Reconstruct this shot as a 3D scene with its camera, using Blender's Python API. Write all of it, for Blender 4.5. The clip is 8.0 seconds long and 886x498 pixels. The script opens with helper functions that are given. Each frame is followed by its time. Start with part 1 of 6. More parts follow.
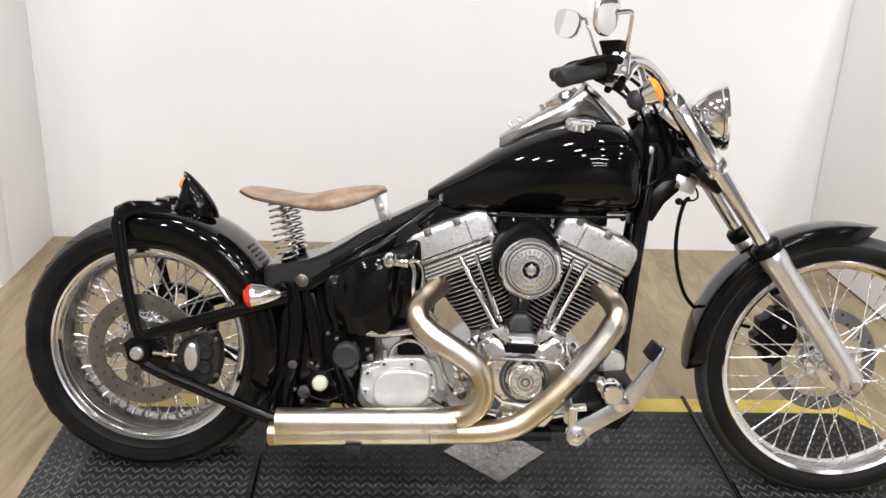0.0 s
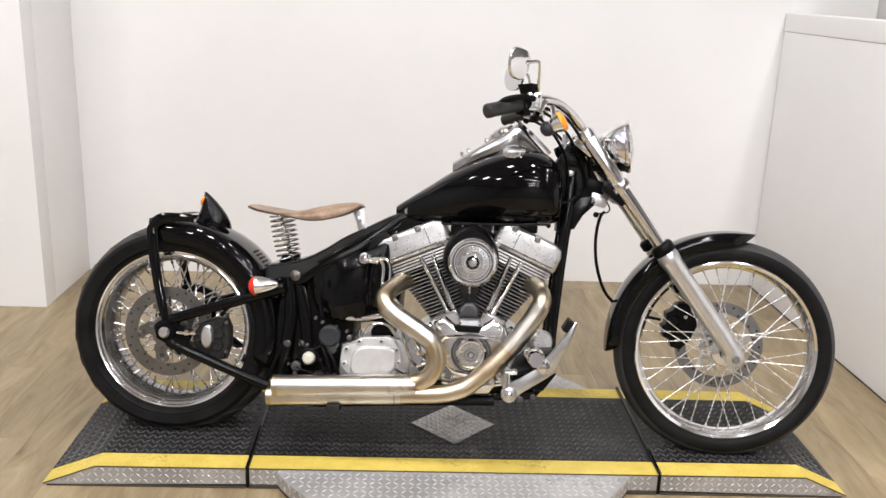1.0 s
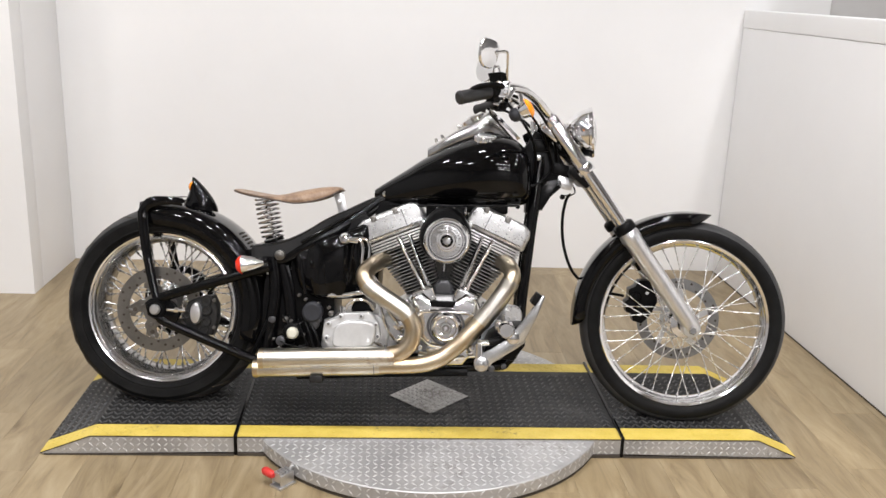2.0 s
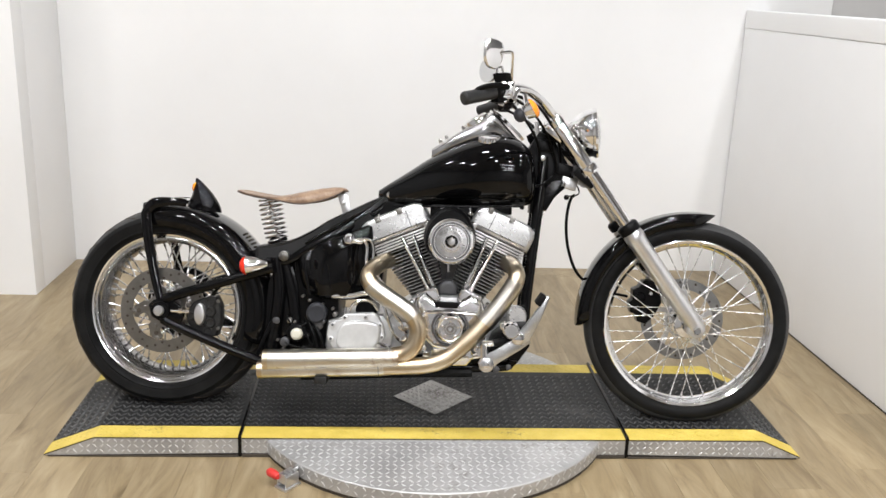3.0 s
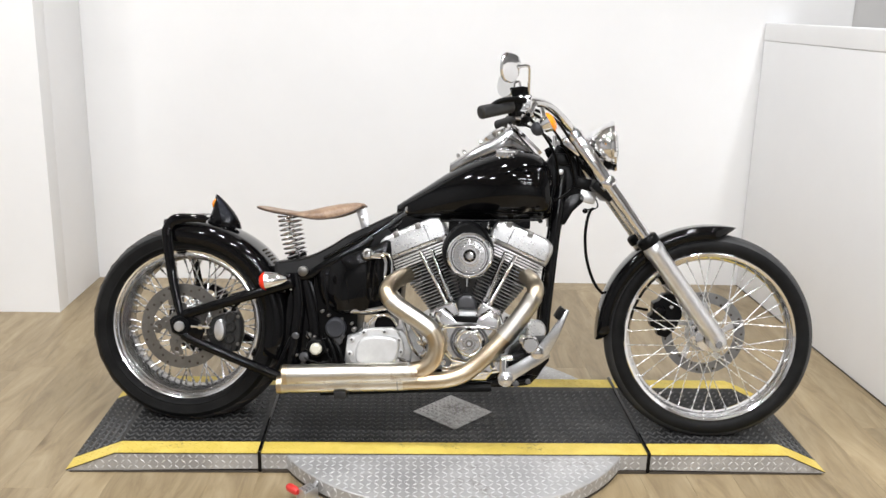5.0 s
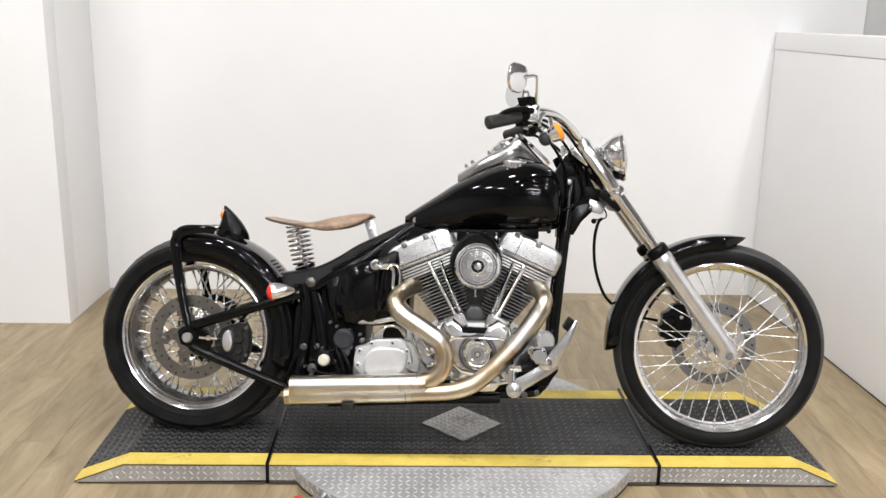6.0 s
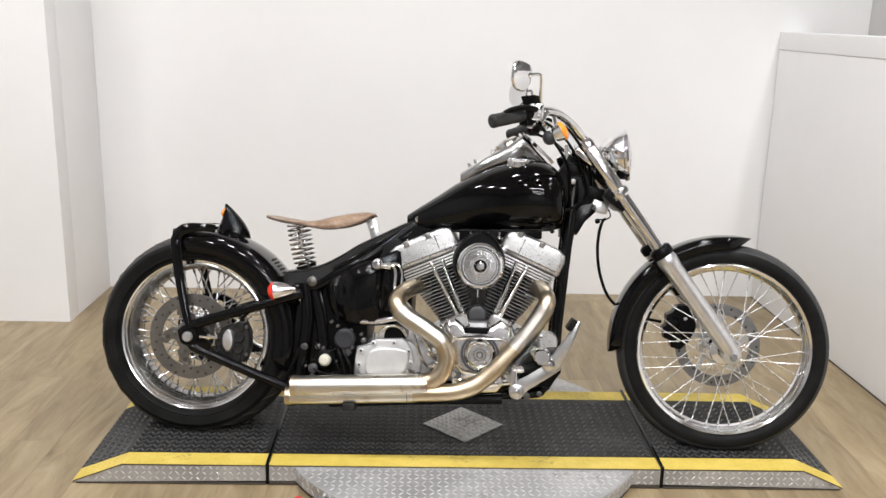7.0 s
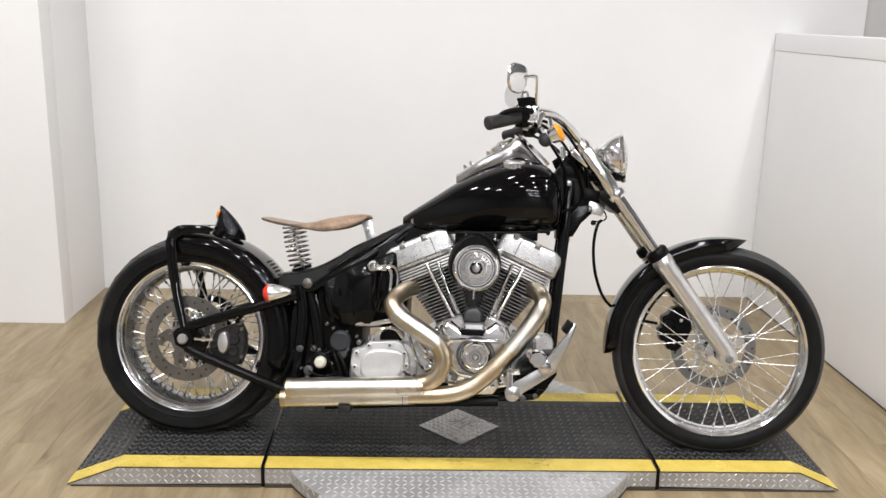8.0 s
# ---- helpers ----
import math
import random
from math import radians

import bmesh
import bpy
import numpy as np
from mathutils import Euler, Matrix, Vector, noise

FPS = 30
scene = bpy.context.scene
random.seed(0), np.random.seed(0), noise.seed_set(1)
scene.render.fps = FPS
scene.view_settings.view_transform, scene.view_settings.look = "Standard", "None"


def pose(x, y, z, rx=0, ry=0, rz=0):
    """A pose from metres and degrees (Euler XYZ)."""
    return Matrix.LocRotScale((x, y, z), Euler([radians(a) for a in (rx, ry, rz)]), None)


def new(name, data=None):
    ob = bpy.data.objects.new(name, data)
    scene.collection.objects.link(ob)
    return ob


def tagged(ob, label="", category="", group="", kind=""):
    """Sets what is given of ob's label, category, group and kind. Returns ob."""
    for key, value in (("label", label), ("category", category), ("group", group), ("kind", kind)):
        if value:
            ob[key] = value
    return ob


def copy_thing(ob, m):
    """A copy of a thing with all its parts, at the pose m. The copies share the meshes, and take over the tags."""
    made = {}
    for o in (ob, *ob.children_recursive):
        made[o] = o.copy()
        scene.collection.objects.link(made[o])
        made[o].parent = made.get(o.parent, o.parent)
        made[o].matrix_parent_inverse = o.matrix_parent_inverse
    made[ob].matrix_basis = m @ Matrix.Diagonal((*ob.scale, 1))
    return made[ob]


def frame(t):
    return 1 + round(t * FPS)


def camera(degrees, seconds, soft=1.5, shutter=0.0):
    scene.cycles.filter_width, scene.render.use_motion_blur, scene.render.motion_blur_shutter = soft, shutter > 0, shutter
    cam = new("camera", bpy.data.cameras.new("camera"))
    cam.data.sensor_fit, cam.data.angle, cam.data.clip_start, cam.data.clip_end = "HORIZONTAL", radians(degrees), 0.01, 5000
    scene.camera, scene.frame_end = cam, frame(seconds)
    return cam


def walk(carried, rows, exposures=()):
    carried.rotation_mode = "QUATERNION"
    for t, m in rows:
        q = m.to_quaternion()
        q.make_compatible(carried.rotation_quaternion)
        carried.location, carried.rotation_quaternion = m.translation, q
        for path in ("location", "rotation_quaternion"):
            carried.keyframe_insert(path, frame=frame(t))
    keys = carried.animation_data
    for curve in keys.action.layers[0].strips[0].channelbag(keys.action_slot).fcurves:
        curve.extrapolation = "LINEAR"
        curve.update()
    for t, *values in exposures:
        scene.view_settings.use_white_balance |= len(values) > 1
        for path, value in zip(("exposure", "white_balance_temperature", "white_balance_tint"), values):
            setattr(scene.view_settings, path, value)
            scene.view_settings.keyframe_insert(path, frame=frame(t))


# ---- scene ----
# camera: eye, yaw, pitch, roll to its right
cam = camera(52.2, 8.0)


def aim(x, y, z, yaw, pitch, roll):
    return pose(x, y, z, 0, 0, yaw) @ pose(0, 0, 0, 90 + pitch, 0, 0) @ pose(0, 0, 0, 0, 0, -roll)


ROWS = [
    (0.0, -0.070, -2.093, 1.477, -3.70, -21.10, -2.55),
    (0.5, 0.012, -2.445, 1.485, -2.17, -18.35, -3.18),
    (1.0, 0.064, -2.718, 1.475, -2.36, -16.31, -2.18),
    (1.5, 0.067, -2.907, 1.461, -3.58, -16.22, -2.36),
    (3.0, 0.039, -2.901, 1.460, -4.06, -16.19, -2.28),
    (3.5, 0.040, -2.905, 1.440, -3.50, -15.29, -2.09),
    (4.0, 0.041, -2.904, 1.465, -3.17, -15.71, -1.84),
    (4.5, 0.038, -2.904, 1.457, -3.06, -15.56, -1.80),
    (5.0, 0.050, -2.904, 1.450, -2.59, -15.12, -1.51),
    (6.5, 0.064, -2.885, 1.450, -1.61, -14.43, -1.21),
    (7.0, 0.059, -2.874, 1.442, -1.73, -14.49, -1.43),
    (7.5, 0.060, -2.870, 1.431, -1.79, -14.67, -1.44),
    (8.0, 0.059, -2.867, 1.449, -2.01, -14.53, -1.48),
]
EXPOSURES = [(0, -0.08, 6600, 11), (0.5, -0.14, 6720, 13), (1, -0.18, 6700, 13), (1.5, -0.22, 6680, 13), (3, -0.13, 6560, 10), (4, -0.06, 6480, 10), (5, -0.06, 6500, 10), (6.5, -0.18, 6600, 11), (7.5, -0.24, 6620, 11), (8, -0.23, 6600, 11)]
walk(cam, [(t, aim(*r)) for t, *r in ROWS], EXPOSURES)

# ---- light ----
world = bpy.data.worlds.new("room_air")
world.use_nodes = True
world.node_tree.nodes["Background"].inputs[0].default_value = (0.8, 0.86, 1.0, 1)
world.node_tree.nodes["Background"].inputs[1].default_value = 0.02
scene.world = world

CEIL = 4.4
LAMP_W = 46.0


# ---- materials ----
def material(name, color, rough=0.5, metal=0.0, coat=0.0, spec=0.5):
    m = bpy.data.materials.new(name)
    m.use_nodes = True
    b = m.node_tree.nodes["Principled BSDF"]
    b.inputs["Base Color"].default_value = (*color, 1)
    b.inputs["Roughness"].default_value = rough
    b.inputs["Metallic"].default_value = metal
    b.inputs["Coat Weight"].default_value = coat
    b.inputs["Coat Roughness"].default_value = 0.03
    b.inputs["Specular IOR Level"].default_value = spec
    return m


def nd(m, kind, **vals):
    n = m.node_tree.nodes.new(kind)
    for k, v in vals.items():
        n.inputs[k].default_value = v
    return n


def lk(m, a, b):
    m.node_tree.links.new(a, b)


def coords(m, scale=(1, 1, 1), random_shift=False):
    tc = m.node_tree.nodes.new("ShaderNodeTexCoord")
    mp = m.node_tree.nodes.new("ShaderNodeMapping")
    mp.inputs["Scale"].default_value = scale
    lk(m, tc.outputs["Object"], mp.inputs["Vector"])
    if random_shift:
        oi = m.node_tree.nodes.new("ShaderNodeObjectInfo")
        mul = m.node_tree.nodes.new("ShaderNodeMath")
        mul.operation = "MULTIPLY"
        mul.inputs[1].default_value = 37.0
        lk(m, oi.outputs["Random"], mul.inputs[0])
        lk(m, mul.outputs[0], mp.inputs["Location"])
    return mp.outputs["Vector"]


def ramp(m, fac, stops):
    r = m.node_tree.nodes.new("ShaderNodeValToRGB")
    while len(r.color_ramp.elements) < len(stops):
        r.color_ramp.elements.new(0.5)
    for e, (p, c) in zip(r.color_ramp.elements, stops):
        e.position, e.color = p, (*c, 1) if len(c) == 3 else c
    lk(m, fac, r.inputs["Fac"])
    return r.outputs["Color"]


def worn(m, dark, light, scale=6.0, rough=(0.3, 0.5), bump=0.0, fine=60.0, stretch=(1, 1, 1), shift=False):
    """Two scales of variation: blotches in colour and gloss, fine grain in relief."""
    v = coords(m, stretch, shift)
    n1 = nd(m, "ShaderNodeTexNoise", Scale=scale, Detail=6.0, Roughness=0.62)
    n2 = nd(m, "ShaderNodeTexNoise", Scale=fine, Detail=4.0)
    lk(m, v, n1.inputs["Vector"])
    lk(m, v, n2.inputs["Vector"])
    b = m.node_tree.nodes["Principled BSDF"]
    lk(m, ramp(m, n1.outputs["Fac"], [(0.3, dark), (0.7, light)]), b.inputs["Base Color"])
    mr = nd(m, "ShaderNodeMapRange")
    mr.inputs["To Min"].default_value, mr.inputs["To Max"].default_value = rough
    lk(m, n2.outputs["Fac"], mr.inputs["Value"])
    lk(m, mr.outputs["Result"], b.inputs["Roughness"])
    if bump:
        bp = nd(m, "ShaderNodeBump", Strength=bump, Distance=0.002)
        lk(m, n2.outputs["Fac"], bp.inputs["Height"])
        lk(m, bp.outputs["Normal"], b.inputs["Normal"])
    return m


def specks(m, scale, low, high, tint):
    """Small dirt marks with a shape of their own, over what the base colour already is."""
    b = m.node_tree.nodes["Principled BSDF"]
    old = b.inputs["Base Color"].links[0].from_socket
    n1 = nd(m, "ShaderNodeTexNoise", Scale=scale, Detail=9.0, Roughness=0.75)
    n2 = nd(m, "ShaderNodeTexNoise", Scale=scale * 0.13, Detail=3.0)
    v = coords(m)
    lk(m, v, n1.inputs["Vector"])
    lk(m, v, n2.inputs["Vector"])
    mul = m.node_tree.nodes.new("ShaderNodeMath")
    mul.operation = "MULTIPLY"
    lk(m, n1.outputs["Fac"], mul.inputs[0])
    lk(m, n2.outputs["Fac"], mul.inputs[1])
    mr = nd(m, "ShaderNodeMapRange")
    mr.inputs["From Min"].default_value, mr.inputs["From Max"].default_value = low, high
    lk(m, mul.outputs[0], mr.inputs["Value"])
    mix = m.node_tree.nodes.new("ShaderNodeMix")
    mix.data_type, mix.blend_type = "RGBA", "MIX"
    lk(m, mr.outputs["Result"], mix.inputs["Factor"])
    lk(m, old, mix.inputs["A"])
    mix.inputs["B"].default_value = (*tint, 1)
    lk(m, mix.outputs["Result"], b.inputs["Base Color"])
    return m


M_WALL = worn(material("wall_paint", (0.8, 0.79, 0.77), 0.6), (0.84, 0.84, 0.84), (0.88, 0.88, 0.88), 1.3, (0.5, 0.7), 0.08, 180)
M_CEIL = worn(material("ceiling_paint", (0.3, 0.3, 0.3), 0.8), (0.38, 0.38, 0.385), (0.46, 0.46, 0.465), 1.0, (0.7, 0.9))
# two greys for unseen walls, set by what chrome and black paint should reflect
M_DARKWALL = worn(material("unseen_wall_dark", (0.15, 0.15, 0.15), 0.7), (0.13, 0.13, 0.132), (0.2, 0.198, 0.195), 0.8, (0.5, 0.8))
M_SHOPWALL = worn(material("unseen_wall_pale", (0.5, 0.5, 0.5), 0.7), (0.3, 0.3, 0.302), (0.4, 0.4, 0.402), 0.8, (0.5, 0.8))
# wall beyond the partition: the weaker light there is put into this grey
M_DIMWALL = worn(material("dimmed_wall_paint", (0.4, 0.4, 0.4), 0.7), (0.5, 0.495, 0.49), (0.58, 0.575, 0.57), 0.8, (0.5, 0.8))
M_GAP = material("joint_dark", (0.05, 0.04, 0.03), 0.9)
M_BLACK = worn(material("black_gloss_paint", (0.004, 0.004, 0.0045), 0.05, 0, 0.0, 0.24), (0.002, 0.002, 0.0022), (0.0035, 0.0035, 0.0038), 4, (0.02, 0.05))
M_SATIN = worn(material("black_satin", (0.012, 0.012, 0.013), 0.4, 0, 0, 0.11), (0.002, 0.002, 0.0022), (0.005, 0.005, 0.0053), 20, (0.25, 0.42), 0.04, 300)
M_FRAME = worn(material("black_frame_paint", (0.008, 0.008, 0.009), 0.2, 0, 0.0, 0.22), (0.0015, 0.0015, 0.0018), (0.0035, 0.0035, 0.0038), 9, (0.1, 0.22))
M_RUBBER = worn(material("tyre_rubber", (0.012, 0.012, 0.012), 0.6, 0, 0, 0.1), (0.004, 0.004, 0.0042), (0.011, 0.011, 0.011), 9, (0.38, 0.55), 0.1, 260)
M_CHROME = worn(material("chrome", (0.8, 0.8, 0.8), 0.06, 1.0), (0.8, 0.8, 0.81), (0.9, 0.9, 0.905), 14, (0.04, 0.1))
M_ALU = worn(material("brushed_aluminium", (0.65, 0.65, 0.66), 0.3, 0.92), (0.6, 0.6, 0.61), (0.76, 0.76, 0.77), 12, (0.24, 0.4), 0.03, 220)
M_CAST = worn(material("cast_aluminium", (0.58, 0.58, 0.59), 0.3, 0.88), (0.56, 0.56, 0.565), (0.7, 0.7, 0.7), 9, (0.22, 0.36), 0.05, 150)
M_STEEL = worn(material("disc_steel", (0.36, 0.35, 0.34), 0.35, 1.0), (0.17, 0.163, 0.152), (0.26, 0.25, 0.236), 18, (0.3, 0.45), 0.04, 260)
M_DISC = worn(material("dark_disc_steel", (0.2, 0.2, 0.2), 0.4, 1.0), (0.18, 0.18, 0.18), (0.28, 0.28, 0.28), 18, (0.35, 0.5))
M_COVERCHROME = worn(material("chromed_casting", (0.85, 0.85, 0.86), 0.08, 1.0), (0.82, 0.82, 0.83), (0.92, 0.92, 0.925), 14, (0.05, 0.14), 0.6, 55)
M_RIM = worn(material("polished_rim", (0.8, 0.8, 0.81), 0.1, 1.0), (0.8, 0.8, 0.81), (0.9, 0.9, 0.91), 10, (0.06, 0.15), 0.12, 60)
# darker, rougher chrome: shade inside the rear rim is put into its colour
M_BARREL = worn(material("shaded_rim_barrel", (0.3, 0.3, 0.3), 0.3, 1.0), (0.3, 0.3, 0.302), (0.44, 0.44, 0.442), 12, (0.18, 0.3))
M_TYRETREAD = worn(material("scuffed_tyre_tread", (0.025, 0.025, 0.025), 0.6, 0, 0, 0.3), (0.026, 0.026, 0.0265), (0.048, 0.048, 0.048), 7, (0.45, 0.6), 0.12, 200)
M_CASE = worn(material("dull_engine_case", (0.5, 0.5, 0.5), 0.36, 0.75), (0.46, 0.46, 0.46), (0.64, 0.64, 0.64), 22, (0.25, 0.4), 0.12, 110)
M_SPOKE = worn(material("steel_spoke", (0.5, 0.5, 0.5), 0.4, 0.8), (0.55, 0.55, 0.55), (0.72, 0.72, 0.72), 30, (0.2, 0.34))


# ---- mesh helpers ----
def mesh_of(name, bm, mat, smooth=35.0):
    me = bpy.data.meshes.new(name)
    bm.normal_update()
    bm.to_mesh(me)
    bm.free()
    me.materials.append(mat)
    if smooth:
        me.polygons.foreach_set("use_smooth", [True] * len(me.polygons))
        me.set_sharp_from_angle(angle=radians(smooth))
    return me


def part(name, bm, mat, parent, label="", smooth=35.0):
    ob = new(name, mesh_of(name, bm, mat, smooth))
    ob.parent = parent
    return tagged(ob, label)


def again(name, ob, parent, m=None):
    """Another object on the same mesh."""
    o = new(name, ob.data)
    o.parent = parent
    if m is not None:
        o.matrix_basis = m
    return o


def thing(name, m, label, category, group="", kind=""):
    return_ob = new(name)
    return_ob.empty_display_size = 0.05
    return_ob.matrix_basis = m
    return tagged(return_ob, label, category, group, kind)


def add(dst, *others):
    """Join bmeshes into the first."""
    for o in others:
        me = bpy.data.meshes.new("tmp")
        o.to_mesh(me)
        o.free()
        dst.from_mesh(me)
        bpy.data.meshes.remove(me)
    return dst


def moved(bm, m):
    bmesh.ops.transform(bm, matrix=m, verts=bm.verts)
    return bm


def box(x0, x1, y0, y1, z0, z1, bevel=0.0, seg=2):
    bm = bmesh.new()
    bmesh.ops.create_cube(bm, size=1.0)
    for v in bm.verts:
        v.co = Vector(((x0 + x1) / 2 + v.co.x * (x1 - x0), (y0 + y1) / 2 + v.co.y * (y1 - y0), (z0 + z1) / 2 + v.co.z * (z1 - z0)))
    if bevel:
        bmesh.ops.bevel(bm, geom=bm.edges[:], offset=bevel, segments=seg, profile=0.6, affect="EDGES")
    return bm


def prism(outline, y0, y1, bevel=0.0, seg=2):
    """A plate: an outline in x and z, thick from y0 to y1."""
    bm = bmesh.new()
    a = [bm.verts.new((x, y0, z)) for x, z in outline]
    b = [bm.verts.new((x, y1, z)) for x, z in outline]
    bm.faces.new(a)
    bm.faces.new(b[::-1])
    n = len(a)
    for i in range(n):
        bm.faces.new((a[i], b[i], b[(i + 1) % n], a[(i + 1) % n]))
    bmesh.ops.recalc_face_normals(bm, faces=bm.faces)
    if bevel:
        rim = [e for e in bm.edges if abs(e.verts[0].co.y - e.verts[1].co.y) < 1e-7]
        bmesh.ops.bevel(bm, geom=rim, offset=bevel, segments=seg, profile=0.6, affect="EDGES")
    return bm


def smooth_path(pts, n=6):
    """Catmull-Rom through the points; extra values (a radius) ride along."""
    p = [np.array(q, float) for q in pts]
    p = [2 * p[0] - p[1]] + p + [2 * p[-1] - p[-2]]
    out = []
    for i in range(1, len(p) - 2):
        for k in range(n):
            t = k / n
            out.append(0.5 * (2 * p[i] + (p[i + 1] - p[i - 1]) * t + (2 * p[i - 1] - 5 * p[i] + 4 * p[i + 1] - p[i + 2]) * t * t + (3 * p[i] - p[i - 1] - 3 * p[i + 1] + p[i + 2]) * t ** 3))
    return out + [p[-2]]


def tube(pts, r=0.01, n=12, smooth=0, flat=1.0, cap=True, side=(0, 1, 0)):
    """A tube along the points (x, y, z[, r]); flat squeezes it across the side axis."""
    if smooth:
        pts = smooth_path(pts, smooth)
    P = [Vector(q[:3]) for q in pts]
    rad = [q[3] if len(q) > 3 else r for q in pts]
    bm = bmesh.new()
    rings = []
    up = Vector(side)
    for i, c in enumerate(P):
        t = (P[min(i + 1, len(P) - 1)] - P[max(i - 1, 0)]).normalized()
        u = up - t * up.dot(t)
        if u.length < 0.1:
            u = t.orthogonal()
        u.normalize()
        w = t.cross(u)
        up = u
        rings.append([bm.verts.new(c + u * (math.cos(a) * rad[i] * flat) + w * (math.sin(a) * rad[i])) for a in (2 * math.pi * k / n for k in range(n))])
    for a, b in zip(rings, rings[1:]):
        for k in range(n):
            bm.faces.new((a[k], a[(k + 1) % n], b[(k + 1) % n], b[k]))
    if cap:
        bm.faces.new(rings[0][::-1])
        bm.faces.new(rings[-1])
    bmesh.ops.recalc_face_normals(bm, faces=bm.faces)
    return bm


def lathe(profile, centre=(0, 0, 0), axis=(0, -1, 0), n=48, closed=False):
    """Turn a profile of (radius, along) round an axis through centre."""
    ax = Vector(axis).normalized()
    u = ax.orthogonal().normalized()
    w = ax.cross(u)
    c = Vector(centre)
    bm = bmesh.new()
    rings = []
    for r, h in profile:
        if r < 1e-6:
            rings.append([bm.verts.new(c + ax * h)])
        else:
            rings.append([bm.verts.new(c + ax * h + (u * math.cos(a) + w * math.sin(a)) * r) for a in (2 * math.pi * k / n for k in range(n))])
    pairs = list(zip(rings, rings[1:])) + ([(rings[-1], rings[0])] if closed else [])
    for a, b in pairs:
        for k in range(n):
            j = (k + 1) % n
            if len(a) == 1 and len(b) == 1:
                continue
            if len(a) == 1:
                bm.faces.new((a[0], b[j], b[k]))
            elif len(b) == 1:
                bm.faces.new((a[k], a[j], b[0]))
            else:
                bm.faces.new((a[k], a[j], b[j], b[k]))
    bmesh.ops.recalc_face_normals(bm, faces=bm.faces)
    return bm


def disc(x, y, z, r, depth, edge=0.003, n=32):
    """A solid round boss with softened edges that stands out from y towards the near side."""
    return lathe([(0, 0), (r, 0), (r, depth - edge), (r - edge * 0.3, depth - edge * 0.3), (r - edge, depth), (0, depth)], (x, y, z), (0, -1, 0), n)


def bolt(x, y, z, r=0.006, depth=0.006, hexa=True):
    return lathe([(0, 0), (r, 0), (r, depth * 0.8), (r * 0.8, depth), (0, depth)], (x, y, z), (0, -1, 0), 6 if hexa else 14)


def loft(rings, cap=True, closed=True):
    bm = bmesh.new()
    R = [[bm.verts.new(Vector(v)) for v in ring] for ring in rings]
    n = len(R[0])
    for a, b in zip(R, R[1:]):
        for k in range(n if closed else n - 1):
            bm.faces.new((a[k], a[(k + 1) % n], b[(k + 1) % n], b[k]))
    if cap:
        bm.faces.new(R[0][::-1])
        bm.faces.new(R[-1])
    bmesh.ops.recalc_face_normals(bm, faces=bm.faces)
    return bm


def lugs(name, spots, length, width, height, mat, parent, label=""):
    """Raised tread marks: spots of (origin, along, across, normal)."""
    verts, faces = [], []
    for o, a, c, n in spots:
        i = len(verts)
        verts += [o - a * length, o + c * width, o + a * length, o - c * width, o - a * length * 0.55 + n * height, o + a * length * 0.55 + n * height]
        faces += [(i, i + 4, i + 1), (i + 1, i + 4, i + 5), (i + 1, i + 5, i + 2), (i + 2, i + 5, i + 3), (i + 3, i + 5, i + 4), (i + 3, i + 4, i)]
    me = bpy.data.meshes.new(name)
    me.from_pydata([tuple(v) for v in verts], [], faces)
    me.materials.append(mat)
    me.validate()
    ob = new(name, me)
    ob.parent = parent
    return tagged(ob, label, kind="stuff")


def tread(origin, u, v, nu, nv, pitch, inside=None):
    """Tread marks that turn by a right angle from one to the next, on a plane."""
    o, u, v = Vector(origin), Vector(u).normalized(), Vector(v).normalized()
    n = u.cross(v)
    d1, d2 = (u + v).normalized(), (u - v).normalized()
    out = []
    for i in range(nu):
        for j in range(nv):
            c = o + u * (i * pitch) + v * (j * pitch)
            if inside and not inside(c):
                continue
            a, b = (d1, d2) if (i + j) % 2 else (d2, d1)
            out.append((c, a, b, n))
    return out


# ---- the setting: floor, walls, ceiling ----
def plank_material():
    m = material("wood_floor", (0.4, 0.3, 0.2), 0.35)
    v = coords(m, (6.5, 1.1, 6.5), True)
    n1 = nd(m, "ShaderNodeTexNoise", Scale=2.2, Detail=8.0, Roughness=0.65, Distortion=1.2)
    n2 = nd(m, "ShaderNodeTexNoise", Scale=16.0, Detail=5.0)
    lk(m, v, n1.inputs["Vector"])
    lk(m, v, n2.inputs["Vector"])
    b = m.node_tree.nodes["Principled BSDF"]
    base = ramp(m, n1.outputs["Fac"], [(0.22, (0.14, 0.099, 0.051)), (0.48, (0.27, 0.208, 0.12)), (0.78, (0.39, 0.318, 0.204))])
    oi = m.node_tree.nodes.new("ShaderNodeObjectInfo")
    tone = ramp(m, oi.outputs["Random"], [(0.0, (0.84, 0.82, 0.79)), (0.5, (0.95, 0.93, 0.9)), (1.0, (1.08, 1.06, 1.02))])
    mix = m.node_tree.nodes.new("ShaderNodeMix")
    mix.data_type, mix.blend_type = "RGBA", "MULTIPLY"
    mix.inputs["Factor"].default_value = 1.0
    lk(m, base, mix.inputs["A"])
    lk(m, tone, mix.inputs["B"])
    lk(m, mix.outputs["Result"], b.inputs["Base Color"])
    mr = nd(m, "ShaderNodeMapRange")
    mr.inputs["To Min"].default_value, mr.inputs["To Max"].default_value = 0.28, 0.45
    lk(m, n2.outputs["Fac"], mr.inputs["Value"])
    lk(m, mr.outputs["Result"], b.inputs["Roughness"])
    bp = nd(m, "ShaderNodeBump", Strength=0.12, Distance=0.001)
    lk(m, n2.outputs["Fac"], bp.inputs["Height"])
    lk(m, bp.outputs["Normal"], b.inputs["Normal"])
    return m


